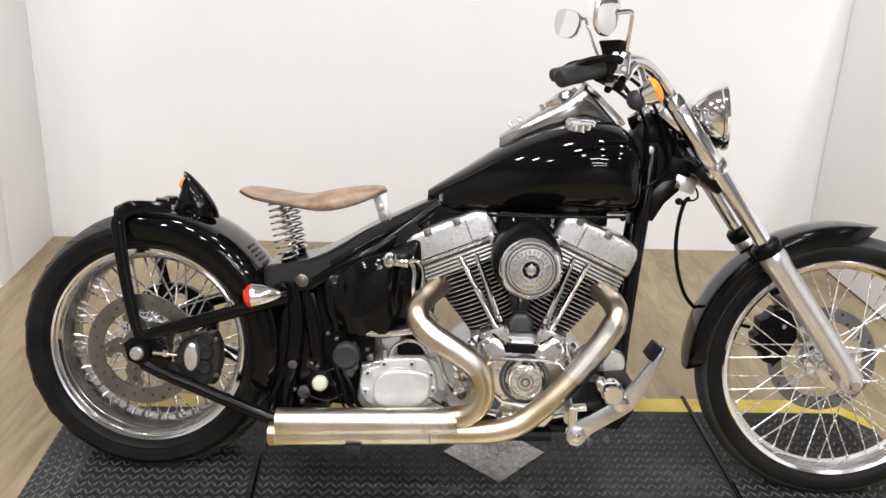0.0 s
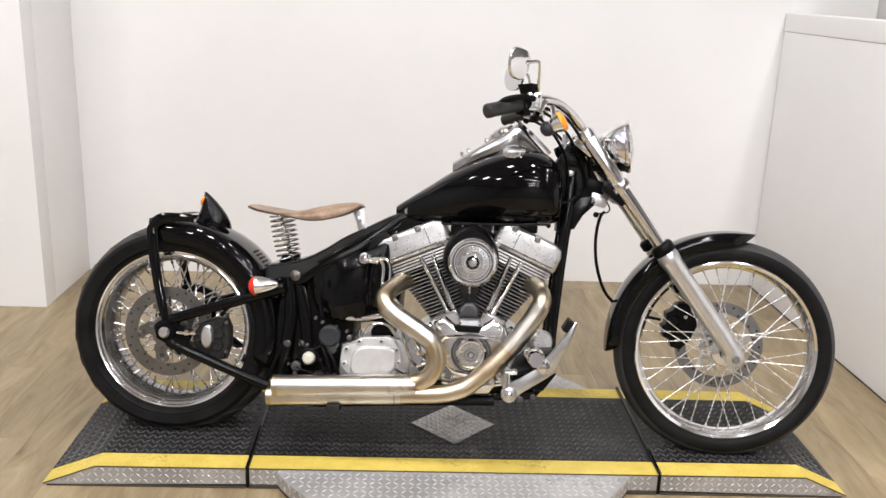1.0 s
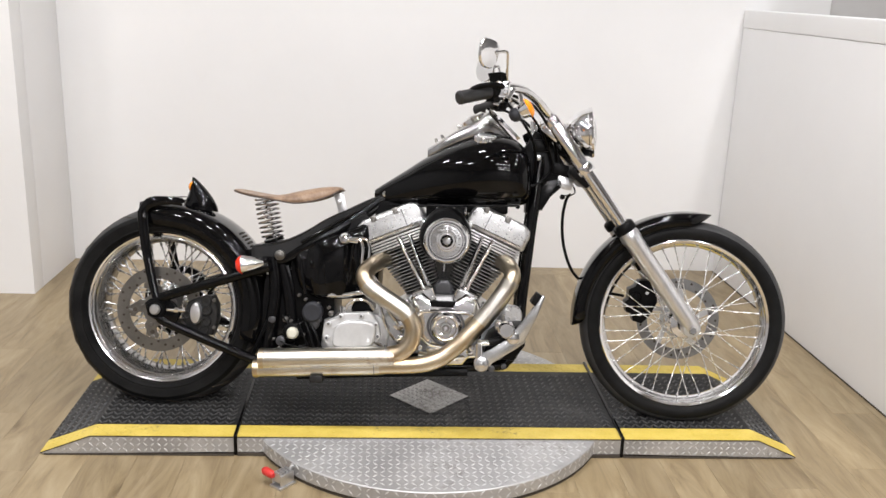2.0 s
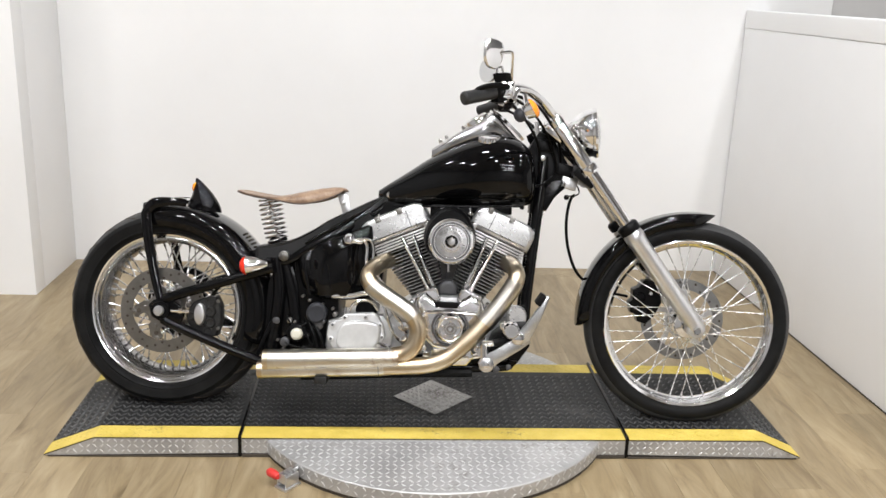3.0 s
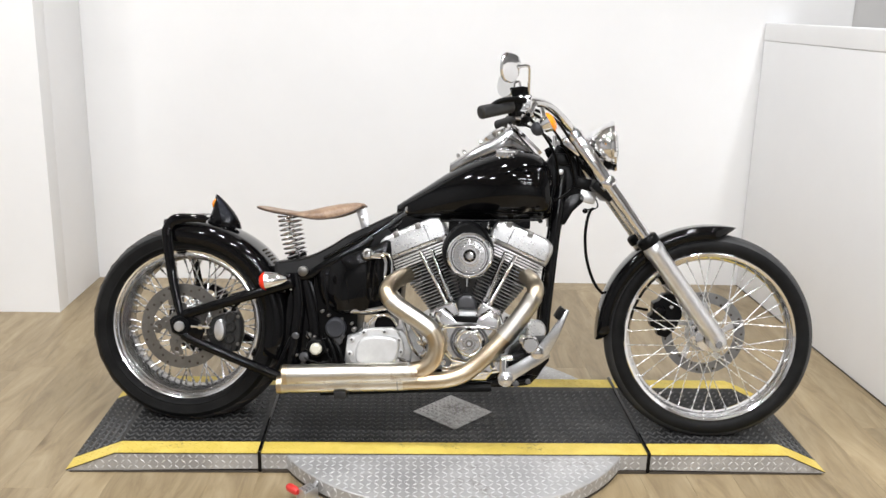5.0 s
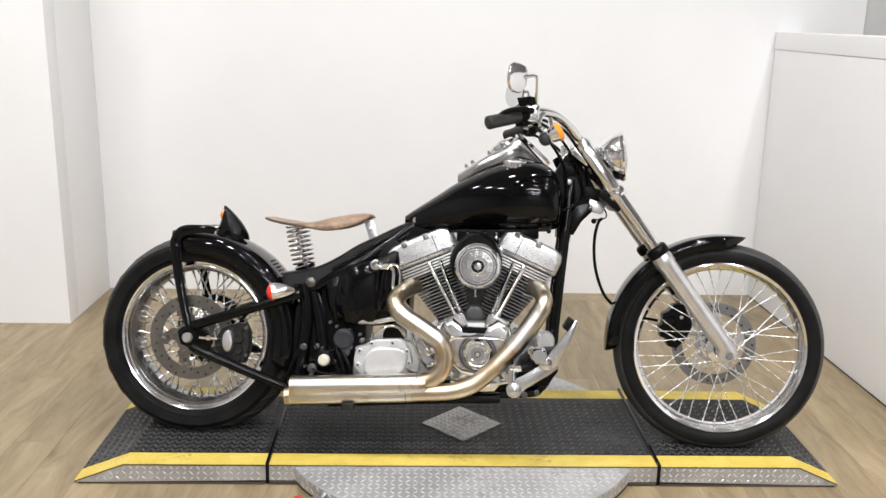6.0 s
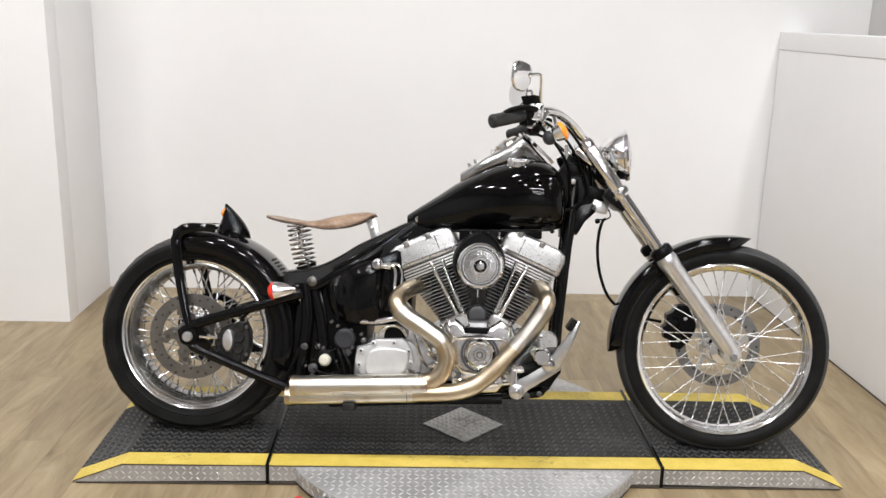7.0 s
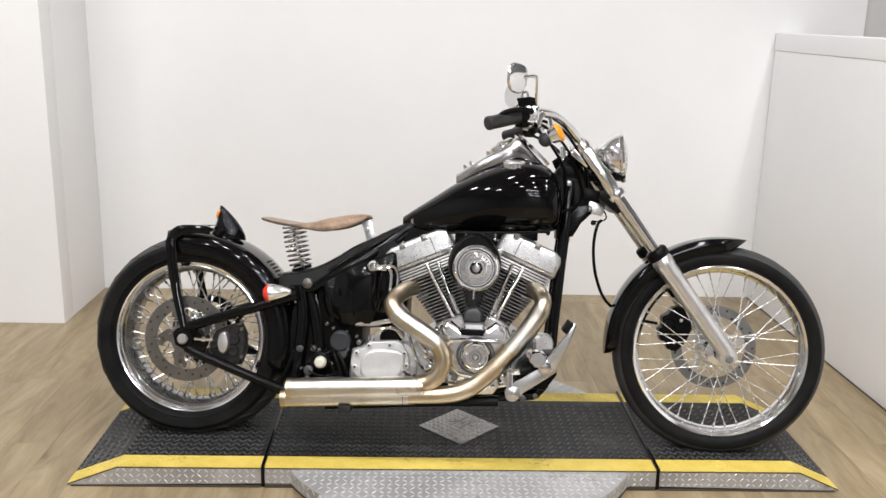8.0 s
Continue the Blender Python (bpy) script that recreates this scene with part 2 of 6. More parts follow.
M_PLANK = plank_material()
M_PLANKBASE = worn(material("floor_joint", (0.2, 0.15, 0.1), 0.6), (0.17, 0.13, 0.08), (0.26, 0.2, 0.13), 5, (0.5, 0.7))
floor = new("floor", mesh_of("floor", box(-4.2, 4.6, -11.2, 2.6, -0.1, -0.004), M_PLANKBASE, 0))
tagged(floor, "grey-brown wood plank floor with a dull sheen", "floor", kind="structure")


def wall(name, x0, x1, y0, y1, z0, z1, mat, label):
    return tagged(new(name, mesh_of(name, box(x0, x1, y0, y1, z0, z1, 0.004), mat)), label, "wall", kind="structure")


BACK = 1.785
wall("wall_back", -1.69, 2.33, BACK, BACK + 0.12, -0.02, CEIL, M_WALL, "smooth white painted wall behind the motorcycle")
wall("wall_left_return", -1.69, -1.567, 1.333, BACK - 0.002, -0.02, CEIL, M_WALL, "short white painted return wall at the corner")
wall("wall_left_front", -4.2, -1.567, 1.21, 1.331, -0.02, CEIL, M_WALL, "white painted wall beside the bay")
# low wall beside the front wheel, slightly splayed, with a cap
LOW = pose(1.880, BACK - 0.008, 0, 0, 0, 1.25)
low = wall("wall_right", 0, 0.12, -3.4, 0, -0.02, 1.314, M_WALL, "low white painted partition wall")
low.matrix_basis = LOW
cap = tagged(new("wall_cap", mesh_of("wall_cap", box(-0.0035, 0.128, -3.404, 0, 1.3145, 1.402, 0.006, 3), M_WALL)), "white cap board along the low wall", "trim", kind="structure")
cap.matrix_basis = LOW
gap = tagged(new("trim_base", mesh_of("trim_base", box(-0.004, -0.0005, -3.4, -0.002, 0.0004, 0.005), M_GAP, 0)), "thin dark joint along the foot of the low wall", "trim", kind="structure")
gap.matrix_basis = LOW
# the back wall carries on here; its fading light is painted as grey
wall("wall_back_far", 2.333, 4.47, BACK + 0.02, BACK + 0.14, -0.02, CEIL, M_DIMWALL, "grey wall beyond the low wall, its dimness put into the colour")
# unseen side and rear walls, added to shape reflections and bounce light
wall("wall_far_right", 4.48, 4.6, -11.2, 2.6, -0.02, CEIL, M_DARKWALL, "grey wall beyond the low wall, its dimness put into the colour")
wall("wall_far_left", -4.2, -4.08, -11.2, 1.208, -0.02, CEIL, M_SHOPWALL, "unseen grey wall added at the left for reflections and bounce")
wall("wall_behind", -4.07, 4.47, -11.2, -11.08, -0.02, CEIL, M_SHOPWALL, "unseen grey wall added behind the camera for reflections")
tagged(new("ceiling", mesh_of("ceiling", box(-4.2, 4.6, -11.2, 2.6, CEIL + 0.001, CEIL + 0.1), M_CEIL, 0)), "grey shop ceiling", "ceiling", kind="structure")

# ---- ceiling lamps ----
M_LAMPBODY = material("lamp_housing", (0.75, 0.75, 0.75), 0.4)
M_TUBE = material("lamp_tube", (1, 1, 1), 0.4)
_b = M_TUBE.node_tree.nodes["Principled BSDF"]
_b.inputs["Emission Color"].default_value = (0.96, 0.972, 1.0, 1)
_b.inputs["Emission Strength"].default_value = 20.0


def bay_lamp(x, y, first=None):
    if first:
        lamp = copy_thing(first, pose(x, y, CEIL))
    else:
        lamp = thing("bay_lamp", pose(x, y, CEIL), "white ceiling lamp with a bright diffuser", "lamp", "ceiling lamps")
        part("housing", box(-0.2, 0.2, -0.12, 0.12, -0.07, -0.001, 0.006), M_LAMPBODY, lamp)
        part("diffuser", box(-0.14, 0.14, -0.07, 0.07, -0.078, -0.071, 0.002), M_TUBE, lamp, "glowing white diffuser")
    return lamp


lamp0 = None
for ly in (-4.7, -2.8, -0.9):
    for lx in (-2.4, -0.8, 0.8, 2.4):
        made = bay_lamp(lx, ly, lamp0)
        lamp0 = lamp0 or made
        d = bpy.data.lights.new("lamp_light", "AREA")
        d.shape, d.size, d.size_y, d.energy, d.color = "RECTANGLE", 0.26, 0.12, LAMP_W, (0.96, 0.972, 1.0)
        l = new("lamp_light", d)
        l.matrix_basis = pose(lx, ly, CEIL - 0.084)

strip0 = None
for ly in (-6.4, -8.2, -10.0):
    if strip0:
        strip = copy_thing(strip0, pose(0.4, ly, CEIL))
    else:
        strip = thing("strip_lamp", pose(0.4, ly, CEIL), "long white ceiling strip lamp with a bright diffuser", "lamp", "ceiling strip lamps")
        part("housing", box(-1.0, 1.0, -0.09, 0.09, -0.07, -0.001, 0.006), M_LAMPBODY, strip)
        part("diffuser", box(-0.94, 0.94, -0.06, 0.06, -0.078, -0.071, 0.002), M_TUBE, strip, "glowing white diffuser")
        strip0 = strip
    d = bpy.data.lights.new("lamp_light", "AREA")
    d.shape, d.size, d.size_y, d.energy, d.color = "RECTANGLE", 1.8, 0.1, LAMP_W * 2.0, (0.96, 0.972, 1.0)
    l = new("lamp_light", d)
    l.matrix_basis = pose(0.4, ly, CEIL - 0.084)


# ---- display platform: turntable, deck and two ramp ends ----
H = 0.066
PY0, PY1 = -0.294, 0.308
XL, XR = -0.396, 0.85
XA, XB, BENDA, BENDB = -1.002, 1.436, -0.846, 1.303
DX, DY, DR = 0.2235, 0.007, 0.612
M_TREAD = worn(material("tread_plate", (0.55, 0.55, 0.55), 0.35, 0.5), (0.33, 0.325, 0.32), (0.57, 0.565, 0.56), 4, (0.34, 0.58), 0.06, 90)
M_LUG = worn(material("polished_tread_lug", (0.7, 0.7, 0.7), 0.4, 0.5), (0.54, 0.54, 0.54), (0.7, 0.7, 0.695), 12, (0.34, 0.5))
M_MAT = worn(material("black_rubber_mat", (0.02, 0.02, 0.021), 0.5, 0, 0, 0.2), (0.009, 0.009, 0.0095), (0.02, 0.02, 0.02), 6, (0.36, 0.52), 0.1, 150)
# lugs paler than the mat: wear, plus lamp glints off their bevels painted in
M_MATLUG = worn(material("glinting_worn_lug", (0.07, 0.07, 0.07), 0.4, 0, 0, 0.5), (0.03, 0.03, 0.0305), (0.078, 0.078, 0.077), 5, (0.32, 0.46))
M_YELLOW = worn(material("yellow_safety_paint", (0.72, 0.5, 0.02), 0.5), (0.52, 0.385, 0.06), (0.68, 0.525, 0.12), 9, (0.45, 0.65), 0.1, 120)

specks(M_YELLOW, 45, 0.33, 0.42, (0.2, 0.15, 0.05))
specks(M_TREAD, 30, 0.3, 0.44, (0.24, 0.22, 0.2))
specks(M_MAT, 35, 0.29, 0.4, (0.05, 0.048, 0.045))
turntable = thing("turntable", pose(DX, DY, 0), "round aluminium tread-plate turntable under the display deck", "turntable")
part("base_ring", lathe([(0, 0.0005), (DR - 0.004, 0.0005), (DR - 0.004, 0.014), (0, 0.014)], (0, 0, 0), (0, 0, 1), 96), M_GAP, turntable, "black rubber base")
part("disc", lathe([(0, 0.014), (DR, 0.014), (DR, H - 0.011), (DR - 0.003, H - 0.008), (0, H - 0.008)], (0, 0, 0), (0, 0, 1), 96), M_TREAD, turntable)
S1 = 0.023
lugs("tread_mark", tread((-DR, -DR, H - 0.008), (1, 0, 0), (0, 1, 0), int(2 * DR / S1) + 1, int(2 * DR / S1) + 1, S1, lambda c: c.xy.length < DR - 0.012 and (c.y < -0.28 or c.y > 0.27)), 0.0112, 0.0032, 0.0017, M_LUG, turntable)
rim_spots = []
for k in range(int(2 * math.pi * DR / 0.028)):
    a = k * 0.028 / DR
    n = Vector((math.cos(a), math.sin(a), 0))
    t = Vector((-math.sin(a), math.cos(a), 0))
    for z in (0.026, 0.047):
        up = 1 if (k + (z > 0.03)) % 2 else -1
        d1, d2 = (t + Vector((0, 0, up))).normalized(), (t - Vector((0, 0, up))).normalized()
        rim_spots.append((n * DR + Vector((0, 0, z)), d1, d2, n))
lugs("rim_mark", rim_spots, 0.0105, 0.003, 0.0014, M_LUG, turntable)


def deck_section(name, xa, xb, label, slope_a=0.0, slope_b=0.0):
    """One section of the deck; slope: how far its end runs down to the floor."""
    deck = thing(name, pose(0, 0, 0), label, "platform")
    top = [(xa + slope_a, H)] + [(xb - slope_b, H)]
    outline = [(xa, 0.013 if not slope_a else 0.004), (xb, 0.013 if not slope_b else 0.004)]
    if slope_b:
        outline += [(xb, 0.006)]
    outline += top[::-1]
    if slope_a:
        outline += [(xa, 0.006)]
    part("body", prism(outline, PY0, PY1), M_TREAD, deck, "aluminium tread-plate side", 0)
    part("side_foot", box(xa + (0.012 if slope_a else 0), xb - (0.012 if slope_b else 0), PY0 - 0.004, PY0 - 0.0002, 0.0005, 0.0055 if slope_a or slope_b else 0.0115, 0.001, 1), M_GAP, deck, "black rubber edge strip")
    part("foot_strip", box(xa + (0.03 if slope_a else 0), xb - (0.03 if slope_b else 0), PY0 + 0.004, PY1 - 0.004, 0.0004, 0.0126 if not slope_a and not slope_b else 0.006), M_GAP, deck, "black rubber foot strip")

    # the top runs along these points
    line = ([(xa, 0.007)] if slope_a else []) + top + ([(xb, 0.007)] if slope_b else [])

    def skin(y0, y1, up, thick):
        rings = [[(x, y0, z + up), (x, y1, z + up), (x, y1, z + up + thick), (x, y0, z + up + thick)] for x, z in line]
        return loft(rings)

    part("mat", skin(PY0 + 0.076, PY1 - 0.076, 0.0004, 0.002), M_MAT, deck, "black ribbed rubber mat", 0)
    part("stripe", skin(PY0, PY0 + 0.0755, 0.0004, 0.0016), M_YELLOW, deck, "yellow painted safety stripe", 0)
    part("stripe", skin(PY1 - 0.0755, PY1, 0.0004, 0.0016), M_YELLOW, deck, "yellow painted safety stripe", 0)
    lip = [[(x, PY0 - 0.0015, z - 0.0025), (x, PY0 + 0.004, z - 0.0025), (x, PY0 + 0.004, z), (x, PY0 - 0.0015, z)] for x, z in line]
    part("stripe_lip", loft(lip), M_GAP, deck, "thin dark lip under the stripe", 0)
    spots, pale = [], []
    s = 0.021
    for (x0, z0), (x1, z1) in zip(line, line[1:]):
        u = Vector((x1 - x0, 0, z1 - z0))
        n = int(u.length / s)
        w = Vector((0, 1, 0))
        o = Vector((x0, PY0 + 0.086, z0 + 0.0024)) + u.normalized() * (s / 2)
        un = u.normalized()
        for i in range(int(u.length / 0.0155)):
            for j in range(int((PY1 - PY0 - 0.165) / 0.03)):
                sg = 1 if i % 2 else -1
                al = (un * (0.0085 * sg) + w * 0.0135).normalized()
                spots.append((o + un * (i * 0.0155 - s / 2 + 0.006) + w * (j * 0.03 + 0.006), al, un * al.y - w * al.dot(un), un.cross(w)))
        o2 = Vector((x0, PY0 + 0.012, z0 + 0.002)) + u.normalized() * (s / 2)
        pale += tread(o2, u, w, n, 3, s) + tread(o2 + w * (PY1 - PY0 - 0.07), u, w, n, 3, s)
    lugs("mat_mark", spots, 0.0155, 0.0040, 0.0028, M_MATLUG, deck)
    lugs("stripe_mark", pale, 0.0105, 0.0035, 0.0012, M_YELLOW, deck)
    side = []
    for k in range(int((xb - xa) / 0.021)):
        x = xa + 0.0105 + k * 0.021
        top_z = H if not (slope_a and x < xa + slope_a) and not (slope_b and x > xb - slope_b) else H * ((x - xa) / slope_a if slope_a and x < xa + slope_a else (xb - x) / slope_b)
        for z in (0.018, 0.0365, 0.055):
            if z + 0.009 > top_z:
                continue
            up = 1 if (k + int(z / 0.0185)) % 2 else -1
            side.append((Vector((x, PY0, z)), Vector((1, 0, up)).normalized(), Vector((1, 0, -up)).normalized(), Vector((0, -1, 0))))
    lugs("side_mark", side, 0.0092, 0.0028, 0.0014, M_LUG, deck)
    return deck


deck_section("deck_ramp", XA, XL - 0.006, "ramp end of the display deck with black mat and yellow stripes", slope_a=BENDA - XA)
deck_mid = deck_section("deck_centre", XL + 0.006, XR - 0.006, "centre of the display deck, black mat between yellow stripes")
deck_section("deck_ramp", XR + 0.006, XB, "ramp end of the display deck with black mat and yellow stripes", slope_b=XB - BENDB)
d = 0.1385
dia = bmesh.new()
lo = [dia.verts.new((DX + 0.007 + a, DY + b, H + 0.0045)) for a, b in ((-d, 0), (0, -d), (d, 0), (0, d))]
hi = [dia.verts.new((v.co.x, v.co.y, H + 0.0065)) for v in lo]
dia.faces.new(hi)
for i in range(4):
    dia.faces.new((lo[i], lo[(i + 1) % 4], hi[(i + 1) % 4], hi[i]))
M_DIAMOND = worn(material("scuffed_tread_plate", (0.4, 0.4, 0.4), 0.4, 0.6), (0.36, 0.355, 0.345), (0.58, 0.575, 0.56), 16, (0.32, 0.5), 0.08, 120)
specks(M_DIAMOND, 60, 0.24, 0.4, (0.16, 0.145, 0.13))
part("diamond_plate", dia, M_DIAMOND, deck_mid, "square aluminium tread plate set cornerwise", 0)
lugs("plate_mark", tread((DX - d, DY - d, H + 0.0065), (1, 0, 0), (0, 1, 0), 20, 20, 0.0148, lambda c: abs(c.x - DX - 0.007) + abs(c.y - DY) < d - 0.01), 0.0078, 0.0024, 0.0018, M_TREAD, deck_mid)
for gx in (XL, XR):
    part("joint_seal", box(gx - 0.0055, gx + 0.0055, PY0 - 0.003, PY1 + 0.012, 0.001, H + 0.009, 0.0045, 3), M_FRAME, deck_mid, "black rubber joint seal")


# ---- the motorcycle: x forward, y to its far side, z up from the deck ----
M_BLACKCHROME = material("dark_grey_metal", (0.09, 0.09, 0.095), 0.35, 0.6)
M_FINS = worn(material("black_cylinder_fins", (0.02, 0.02, 0.02), 0.4, 0.3), (0.03, 0.03, 0.03), (0.06, 0.06, 0.06), 30, (0.3, 0.45))
M_FINEDGE = worn(material("machined_fin_edge", (0.7, 0.7, 0.7), 0.3, 0.45), (0.3, 0.3, 0.3), (0.5, 0.5, 0.5), 40, (0.25, 0.4))
M_RED = material("red_lens", (0.8, 0.03, 0.01), 0.15, 0, 0.6)
M_AMBER = material("amber_lens", (0.9, 0.3, 0.01), 0.2, 0, 0.6)
for _m, _c in ((M_RED, (0.8, 0.05, 0.02, 1)), (M_AMBER, (0.9, 0.3, 0.01, 1))):
    _p = _m.node_tree.nodes["Principled BSDF"]
    _p.inputs["Subsurface Weight"].default_value = 0.4
    _p.inputs["Subsurface Radius"].default_value = (0.02, 0.006, 0.002)
M_GLASS = material("clear_glass", (1, 1, 1), 0.02)
M_GLASS.node_tree.nodes["Principled BSDF"].inputs["Transmission Weight"].default_value = 0.75
M_GLASS.node_tree.nodes["Principled BSDF"].inputs["Roughness"].default_value = 0.12
M_MIRROR = material("mirror_glass", (0.86, 0.87, 0.88), 0.02, 1.0)
M_SEALGREY = worn(material("grey_plastic", (0.03, 0.03, 0.035), 0.5, 0, 0, 0.25), (0.022, 0.023, 0.027), (0.036, 0.037, 0.043), 30, (0.4, 0.6))


def stainless(name, brown, straw, pale):
    """Polished stainless pipe, straw and brown where heat has coloured it."""
    m = material(name, (0.7, 0.63, 0.5), 0.18, 1.0)
    v = coords(m, (1.0, 1.0, 1.0))
    n1 = nd(m, "ShaderNodeTexNoise", Scale=7.0, Detail=5.0, Roughness=0.6)
    n2 = nd(m, "ShaderNodeTexNoise", Scale=70.0, Detail=4.0)
    lk(m, v, n1.inputs["Vector"])
    lk(m, v, n2.inputs["Vector"])
    b = m.node_tree.nodes["Principled BSDF"]
    lk(m, ramp(m, n1.outputs["Fac"], [(0.3, brown), (0.41, straw), (0.65, pale)]), b.inputs["Base Color"])
    mr = nd(m, "ShaderNodeMapRange")
    mr.inputs["To Min"].default_value, mr.inputs["To Max"].default_value = 0.25, 0.35
    lk(m, n2.outputs["Fac"], mr.inputs["Value"])
    lk(m, mr.outputs["Result"], b.inputs["Roughness"])
    return m


def leather():
    m = material("brown_leather", (0.28, 0.15, 0.08), 0.5)
    v = coords(m)
    n1 = nd(m, "ShaderNodeTexNoise", Scale=14.0, Detail=7.0, Roughness=0.7)
    n2 = nd(m, "ShaderNodeTexVoronoi", Scale=260.0)
    lk(m, v, n1.inputs["Vector"])
    lk(m, v, n2.inputs["Vector"])
    b = m.node_tree.nodes["Principled BSDF"]
    lk(m, ramp(m, n1.outputs["Fac"], [(0.3, (0.12, 0.07, 0.042)), (0.48, (0.27, 0.175, 0.11)), (0.72, (0.44, 0.33, 0.23))]), b.inputs["Base Color"])
    bp = nd(m, "ShaderNodeBump", Strength=0.3, Distance=0.001)
    lk(m, n2.outputs["Distance"], bp.inputs["Height"])
    lk(m, bp.outputs["Normal"], b.inputs["Normal"])
    b.inputs["Roughness"].default_value = 0.42
    return m


M_PIPE = stainless("straw_stainless", (0.34, 0.26, 0.2), (0.6, 0.555, 0.47), (0.71, 0.675, 0.6))
specks(M_PIPE, 16, 0.3, 0.4, (0.3, 0.2, 0.13))
M_HEADER = stainless("bronzed_stainless", (0.33, 0.24, 0.15), (0.52, 0.42, 0.29), (0.65, 0.56, 0.42))
M_SHIELD = stainless("brushed_heat_shield", (0.5, 0.455, 0.39), (0.6, 0.565, 0.5), (0.68, 0.655, 0.6))
M_LEATHER = leather()

bike = thing("motorcycle", pose(-0.007, -0.046, H + 0.003, 0, 0, -4.9) @ pose(0, 0, 0, -math.degrees(0.214), 0, 0), "black custom bobber motorcycle, chrome engine, brown leather solo saddle", "motorcycle")
FX, FZ, FR = 1.082, 0.332, 0.346
RX, RZ, RR = -0.668, 0.310, 0.339
# the bars are turned a little to the near side about the raked steering axis
ST = Matrix.Translation((0.593, 0, 0.868)) @ Matrix.Rotation(radians(-2.0), 4, Vector((-0.6, 0, 0.8))) @ Matrix.Translation((-0.593, 0, -0.868))
UN = ST.inverted()
ROOT = bike.matrix_basis.copy()


def flatten_on_deck(ob):
    """Press a tyre flat where it meets the deck."""
    inv = ROOT.inverted()
    for v in ob.data.vertices:
        w = ROOT @ v.co
        if w.z < H + 0.0035:
            w.z = H + 0.0035
            v.co = inv @ w


def steered(before):
    for o in bike.children:
        if o not in before:
            o.matrix_basis = ST @ o.matrix_basis




def wheel(name, cx, cz, rim_profile, tyre_profile, hub_profile, flange, rim_r, rim_y, nspokes, lean, spoke_r, label):
    c = (cx, 0, cz)
    w = part(name, lathe(rim_profile, c, (0, 1, 0), 96, True), M_RIM, bike, label)
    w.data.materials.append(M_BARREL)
    tyre = part("tyre", lathe(tyre_profile, c, (0, 1, 0), 128, True), M_RUBBER, w, "black rubber tyre with a scuffed tread")
    tyre.data.materials.append(M_TYRETREAD)
    outer = max(r for r, _ in tyre_profile)
    # the rear rim's inside takes the shade-darkened chrome, the tyre's outside its tread
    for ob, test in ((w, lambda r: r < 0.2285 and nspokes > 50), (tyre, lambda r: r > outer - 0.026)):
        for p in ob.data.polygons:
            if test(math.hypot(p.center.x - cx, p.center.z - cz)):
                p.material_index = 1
    flatten_on_deck(tyre)
    part("hub", lathe(hub_profile, c, (0, 1, 0), 40), M_CHROME, w, "chrome hub")
    shapes = []
    for side in (-1, 1):
        for way in (-1, 1):
            fr, fy = flange
            a = radians(lean * way)
            p0 = Vector((fr * math.sin(a), side * fy, fr * math.cos(a)))
            p1 = Vector((0, -side * rim_y * 0.3 + (rim_y * 0.2) * way, rim_r))
            bm = tube([p0, p1 - (p1 - p0).normalized() * 0.018], spoke_r, 6)
            add(bm, tube([p1 - (p1 - p0).normalized() * 0.018, p1], spoke_r * 1.9, 6))
            shapes.append(mesh_of("spoke", bm, M_SPOKE))
    for k in range(nspokes):
        o = new("spoke", shapes[[0, 2, 1, 3][k % 4]])
        o.parent = w
        o.matrix_basis = Matrix.Translation(c) @ pose(0, 0, 0, 0, 360.0 * k / nspokes, 0)
    return w


# front wheel: narrow 21 inch rim
front_rim = [(0.284, -0.040), (0.280, -0.043), (0.272, -0.039), (0.268, -0.028), (0.259, -0.016), (0.257, 0), (0.259, 0.016), (0.268, 0.028), (0.272, 0.039), (0.280, 0.043), (0.284, 0.040), (0.276, 0.022), (0.270, 0), (0.276, -0.022)]
front_tyre = [(0.281, -0.036), (0.292, -0.045), (0.308, -0.049), (0.323, -0.045), (0.335, -0.032), (0.343, -0.015), (FR, 0), (0.343, 0.015), (0.335, 0.032), (0.323, 0.045), (0.308, 0.049), (0.292, 0.045), (0.281, 0.036)]
front_hub = [(0, -0.075), (0.022, -0.075), (0.026, -0.07), (0.026, -0.052), (0.046, -0.05), (0.048, -0.046), (0.046, -0.042), (0.028, -0.038), (0.024, 0), (0.028, 0.03), (0.05, 0.034), (0.052, 0.042), (0.05, 0.046), (0.026, 0.05), (0.026, 0.09), (0, 0.09)]
before = set(bike.children)
fw = wheel("front_wheel", FX, FZ, front_rim, front_tyre, front_hub, (0.045, 0.044), 0.266, 0.02, 40, 62, 0.0018, "chrome rim of the spoked front wheel")


def brake_disc(name, parent, cx, cz, y, ro, ri, label, spider, thick=0.006):
    """A flat ring, and the arms of its carrier."""
    n = 96
    bm = lathe([(ro, 0), (ro, thick), (ri, thick), (ri, 0)], (cx, y, cz), (0, -1, 0), n, True)
    d = part(name, bm, M_DISC if y > 0 else M_STEEL, parent, label)
    sp = bmesh.new()
    for k in range(spider):
        a = 2 * math.pi * k / spider
        b = a + 0.32
        pts = [(math.cos(q) * r, math.sin(q) * r) for q, r in ((a - 0.16, 0.052), (a + 0.16, 0.052), (b + 0.1, ri + 0.004), (b - 0.1, ri + 0.004))]
        add(sp, prism([(cx + px, cz + pz) for px, pz in pts], y - thick * 0.85, y - thick * 0.15))
    add(sp, lathe([(0.062, 0.0008), (0.062, thick * 0.9), (0.036, thick * 0.9), (0.036, 0.0008)], (cx, y, cz), (0, -1, 0), 48, True))
    return d, sp


